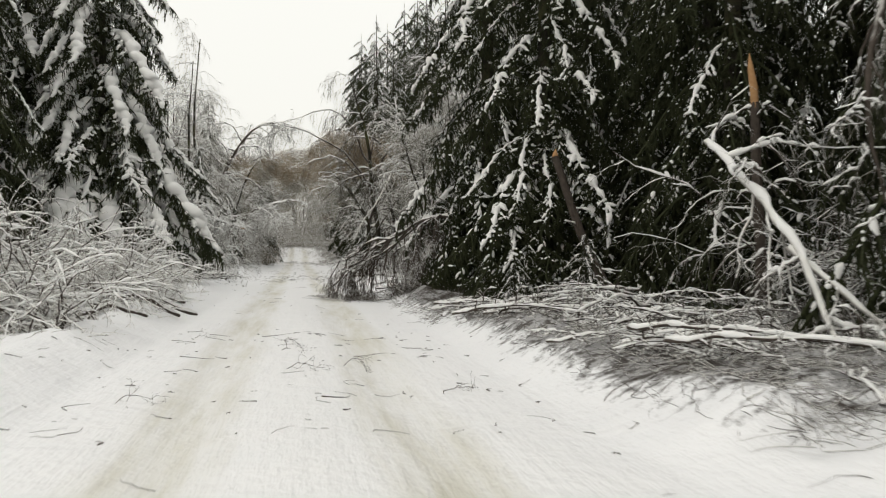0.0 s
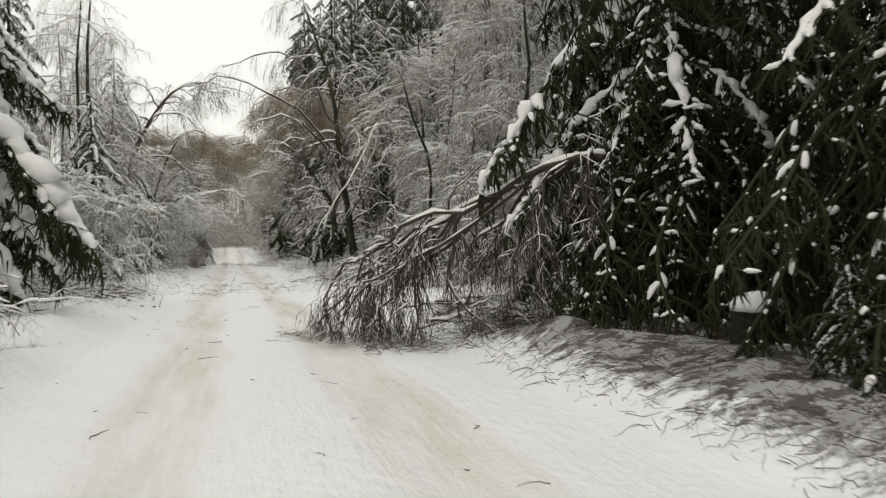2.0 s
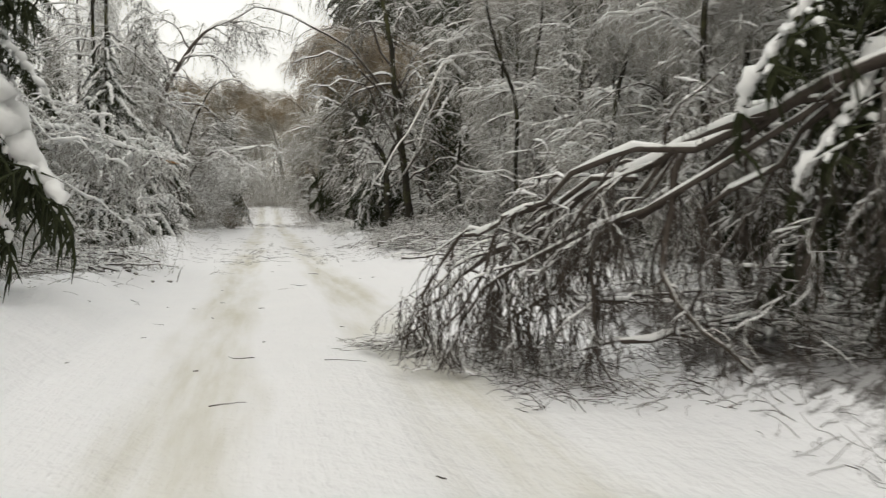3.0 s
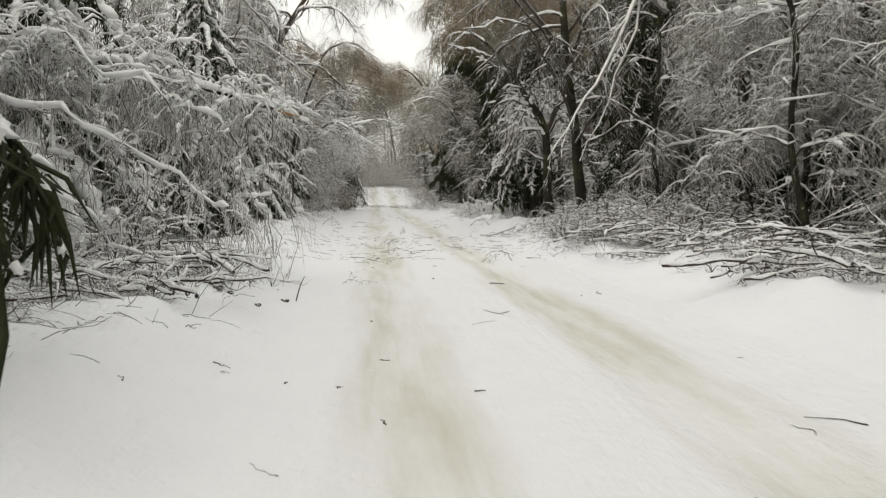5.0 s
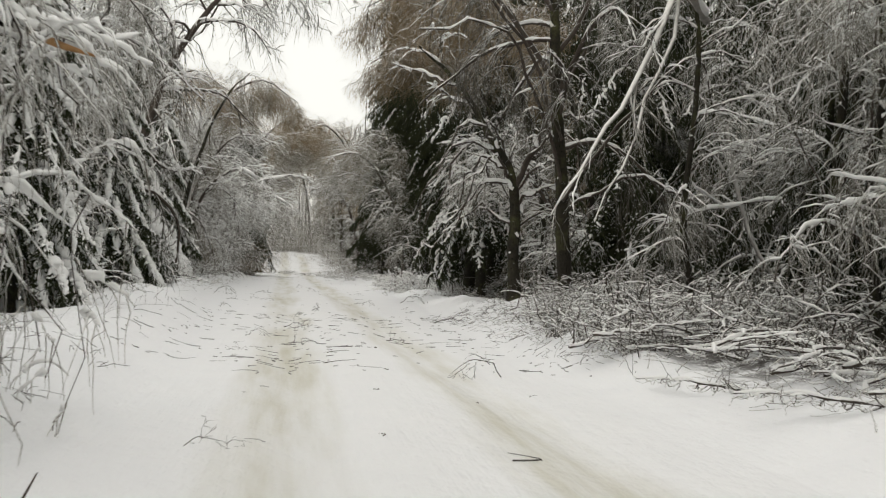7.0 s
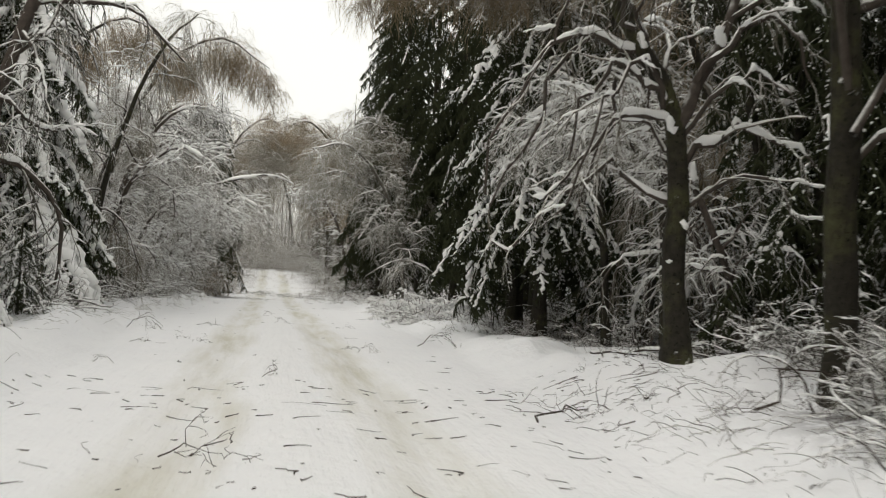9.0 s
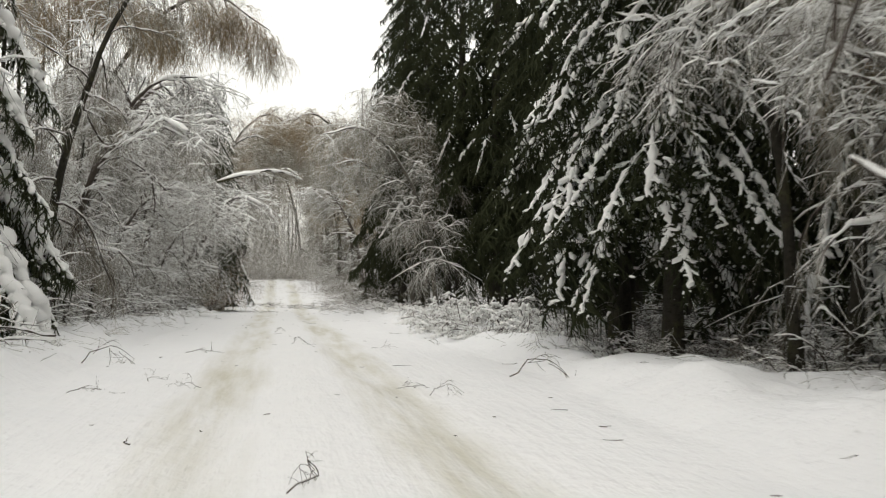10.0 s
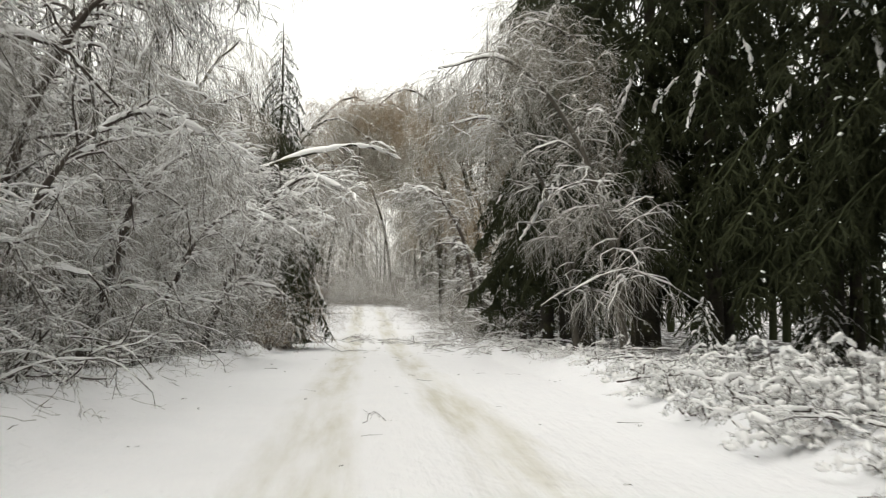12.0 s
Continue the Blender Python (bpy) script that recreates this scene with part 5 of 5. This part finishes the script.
def clod(x, y, size):
    """A lump of dark earth thrown up beside the road, its top white."""
    bm = bmesh.new()
    bmesh.ops.create_icosphere(bm, subdivisions=3, radius=size)
    for v in bm.verts:
        v.co *= 0.8 + 0.5 * noise.noise(v.co * (1.6 / size) + Vector((x, y, 0)))
        v.co.z *= 0.7
    me = bpy.data.meshes.new("earth_clod")
    bm.to_mesh(me)
    bm.free()
    me.materials.append(EARTH)
    for f in me.polygons:
        f.use_smooth = True
    ob = new("earth_clod", me)
    ob.matrix_basis = pose(x, y, float(lies(x, y)) + size * 0.25)
    tagged(ob, "dark lump of frozen earth half covered by snow", "clod", "clods on the verge")


EARTH = bark_material("frozen_earth", (0.035, 0.028, 0.022), (0.10, 0.085, 0.07), 0.45, 0.8)
for x, y, size in ((-2.78, 35.8, 0.085), (-2.7, 35.95, 0.05), (-2.3, 36.0, 0.06), (-2.2, 36.1, 0.045), (-1.95, 36.2, 0.035), (-3.3, 35.4, 0.05), (-1.78, 37.3, 0.05)):
    clod(x, y, size)
for x, y, lean in ((-1.68, 37.5, 0.08), (-2.95, 37.0, -0.12), (-2.6, 26.4, 0.05)):
    g = Geo()
    z = float(lies(x, y))
    g.tubes(np.array([[(x, y, z - 0.03), (x + lean * 0.4, y, z + 0.09), (x + lean * 0.7, y, z + 0.17), (x + lean * 1.3, y, z + 0.27)]]), np.array([[0.008, 0.007, 0.006, 0.003]]), 5)
    tagged(new("leaning_stick", mesh("leaning_stick", g, STICK)), "thin dark stick standing out of the snow", "stick", "sticks in the verge")

# ---- the forest behind ----
far_s = [spruce("spruce_tree", rng.uniform(15, 19), rng.uniform(2.8, 3.3), 60, [bough(2.4, 11, 6, 0.6, 0, 1.1) for c in range(3)], 0.8, droop=4, taper=0.6) for c in range(3)]
FAR = [(16, 0.1, 0.98, 42, (1.8, 3.6), 5, 1.2, 0.10, 0.42, 3), (9, 0.1, 1.0, 45, (0.8, 1.8), 3, 1.5, 0.14, 0.6, 3), (5, 0.1, 1.0, 45, (0.4, 1.1), 2, 1.4, 0.15, 0.9, 3)]
far_b = [broadleaf("bare_tree", [(0, 0, 0), (rng.normal(0, 0.2), 0.1, 4), (rng.normal(0, 0.4), 0.2, 8), (rng.normal(0, 0.9), 0, rng.uniform(10, 13))], (0.085, 0.07, 0.05, 0.02), FAR, limbs=False) for c in range(3)]
ps, pb = [[], [], []], [[], [], []]
taken = [(o.location.x, o.location.y) for o in scene.objects if o.parent is None and o.name.startswith(("spruce", "bare", "arching"))]
made = 0
for c in range(6000):
    y = rng.uniform(-12, 150)
    side = rng.choice([-1, 1])
    x = side * (8.2 + 12 * rng.random() ** 1.2)
    if x < 0 and 56 < y < 100:
        x -= 4.0
    # trees below y 0 stand unseen behind the start, added to close off light
    if y < 0 and rng.random() < 0.6:
        continue
    if y > 104:
        x = side * (6.0 + (abs(x) - 8.2) * 0.7)
    if any((x - a) ** 2 + (y - b) ** 2 < 7.5 for a, b in taken):
        continue
    taken.append((x, y))
    made += 1
    sprucy = 0.75 if x > 0 and y < 104 or x < 0 and 12 < y < 50 else 0.35
    pl = (x, y, rng.uniform(0, 360), rng.uniform(0.8, 1.1))
    (ps if rng.random() < sprucy else pb)[rng.integers(3)].append(pl)
    if made > 130:
        break
for c in range(34):
    y = rng.uniform(104, 172)
    x = rng.choice([-1, 1]) * rng.uniform(4.2, 6.5)
    leafless = rng.random() < 0.8
    (pb if leafless else ps)[rng.integers(3)].append((x, y, rng.uniform(0, 360), rng.uniform(0.9, 1.2) * (1.0 if leafless else 0.55)))
for c in range(16):
    pb[c % 3].append((rng.uniform(-5, 6), rng.uniform(176, 205), rng.uniform(0, 360), rng.uniform(0.9, 1.3)))
for c in range(3):
    plant(far_s[c], ps[c], "tall snow-dusted spruce deep in the forest", "forest spruces")
    plant(far_b[c], pb[c], "bare snow-dusted tree deep in the forest", "forest trees")
for o in list(scene.objects):
    if o.parent is None and o.type == "EMPTY" and "category" not in o:
        tagged(o, category={"spruce_tree": "spruce", "young_spruce": "spruce", "bare_tree": "tree", "arching_tree": "tree", "snowy_bush": "bush", "fallen_branch": "branch"}.get(o.name.split(".")[0], "tree"))

# ---- small twigs and bark strewn over the road ----
n = 900
where = rng.random(n)
y = np.where(where < 0.5, rng.uniform(44, 55, n), np.where(where < 0.68, rng.uniform(7, 16, n), rng.uniform(4, 100, n)))
x = rng.uniform(-2.6, 4.6, n)
a = rng.uniform(0, np.pi, n)
ln = 0.04 + 0.38 * rng.random(n) ** 3.2
k = 6
s = np.linspace(-0.5, 0.5, k)[None]
bend = rng.normal(0, 0.8, (n, 1)) * (0.25 - s ** 2)
px = x[:, None] + ln[:, None] * (np.cos(a)[:, None] * s - np.sin(a)[:, None] * bend) + rng.normal(0, 0.011, (n, k))
py = y[:, None] + ln[:, None] * (np.sin(a)[:, None] * s + np.cos(a)[:, None] * bend) + rng.normal(0, 0.011, (n, k))
g = Geo()
g.tubes(np.stack([px, py, lies(px, py) + 0.007], -1), np.full((n, k), 0.0027) * rng.uniform(0.5, 1.6, (n, 1)) * np.linspace(1.2, 0.5, k)[None], 4)
tagged(new("twig_litter", mesh("twig_litter", g, STICK)), "small dark twigs strewn over the snow", "twigs", kind="stuff")


# ---- brushwood and dead stalks along the verges ----


def strewn(name, boxes, length, lift, mat, label, category, thick=1.0):
    """Thin bent twigs lying or standing in the snow within boxes of (x0, x1, y0, y1, count)."""
    g = Geo()
    for x0, x1, y0, y1, n in boxes:
        k = 5
        x, y, a = rng.uniform(x0, x1, n), rng.uniform(y0, y1, n), rng.uniform(0, 2 * np.pi, n)
        ln = rng.uniform(*length, n)
        p = np.empty((n, k, 3))
        p[:, 0] = np.stack([x, y, lies(x, y) + rng.uniform(0, 0.12, n) * lift], 1)
        d = np.stack([np.cos(a), np.sin(a), rng.uniform(0.1, 1.2, n) * lift], 1)
        for i in range(1, k):
            d = d + rng.normal(size=(n, 3)) * (0.22 if lift < 1 else 0.12)
            d[:, 2] -= 0.2 * min(lift, 1.0)
            d /= np.linalg.norm(d, axis=1, keepdims=True)
            p[:, i] = p[:, i - 1] + d * (ln / (k - 1))[:, None]
            p[:, i, 2] = np.maximum(p[:, i, 2], lies(p[:, i, 0], p[:, i, 1]) + 0.008)
        g.tubes(p, thick * rng.uniform(0.003, 0.008, (n, 1)) * np.linspace(1, 0.5, k)[None], 3)
    tagged(new(name, mesh(name, g, mat)), label, category, kind="stuff")


strewn("brushwood", [(2.9, 6.5, 8, 19, 900), (3.0, 6.2, 5, 11, 900), (-5.5, -2.6, 12, 23, 450), (2.8, 6.5, 38, 51, 900), (-5.8, -2.6, 32, 42, 260), (3.7, 8.0, 65, 90, 900), (-5.0, -2.9, 58, 96, 700), (3.8, 5.5, 86, 104, 300), (4.6, 8.5, 51, 62, 500)],
       (0.15, 0.5), 0.6, TWIG, "tangle of broken snowy twigs along the verge", "twigs", 0.75)
strewn("broken_twigs", [(2.7, 6.0, 5.5, 16.5, 1500), (2.4, 5.5, 16.5, 25.5, 2600), (1.4, 5.0, 25.2, 28.6, 1800), (2.4, 4.9, 43.5, 54, 700), (-4.6, -2.1, 33.5, 43, 350)], (0.06, 0.3), 0.7, STICK, "small dark broken twigs strewn along the verges", "twigs", 0.48)
strewn("dead_weeds", [(-4.5, -2.0, 20, 34, 60), (4.2, 9.0, 55, 72, 420), (-3.6, -2.4, 42, 56, 60), (5.0, 9.0, 72, 90, 240)], (0.2, 0.6), 2.2, STICK, "thin dead stalks standing out of the snow", "weeds", 0.4)


# ---- the woods beyond ----


def far_woods():
    """Rows of dark spruces deep in the forest, seen only between the nearer trees."""
    g = Geo()
    kinds = [bough(2.4, 5, 1, 0.2, 0)[0].arrays() for c in range(3)]
    for c in range(150):
        side = rng.choice([-1, 1])
        x, y = side * rng.uniform(15, 34), rng.uniform(-20, 175)
        if c < 56:
            x, y = rng.uniform(12.5, 20), rng.uniform(62, 118)
        if 118 < c < 150:
            x, y = rng.uniform(-30, 30), rng.uniform(200, 225)
        hgt, reach = rng.uniform(13, 19), rng.uniform(2.6, 3.6)
        foot = float(lies(x, y)) - 0.1
        g.tubes(np.array([[(x, y, foot), (x, y, foot + hgt * 0.5), (x, y, foot + hgt)]]), np.array([[0.16, 0.1, 0.02]]), 5)
        for i in range(15):
            z = 0.6 + (hgt - 0.8) * ((i + rng.random()) / 15) ** 1.1
            s = (reach * (1 - z / hgt) ** 0.6 + 0.15) / 2.4 * rng.uniform(0.8, 1.2)
            m = np.array(pose(x, y, foot + z, 0, rng.uniform(0, 16), math.degrees(i * 2.4 + rng.random())))
            v, q = kinds[i % 3]
            g.add(v * (s, s * 1.5, s) @ m[:3, :3].T + m[:3, 3], q)
    tagged(new("far_woods", mesh("far_woods", g, NEEDLE)), "dark spruce woods standing deep behind the road", "woods", kind="stuff")


far_woods()
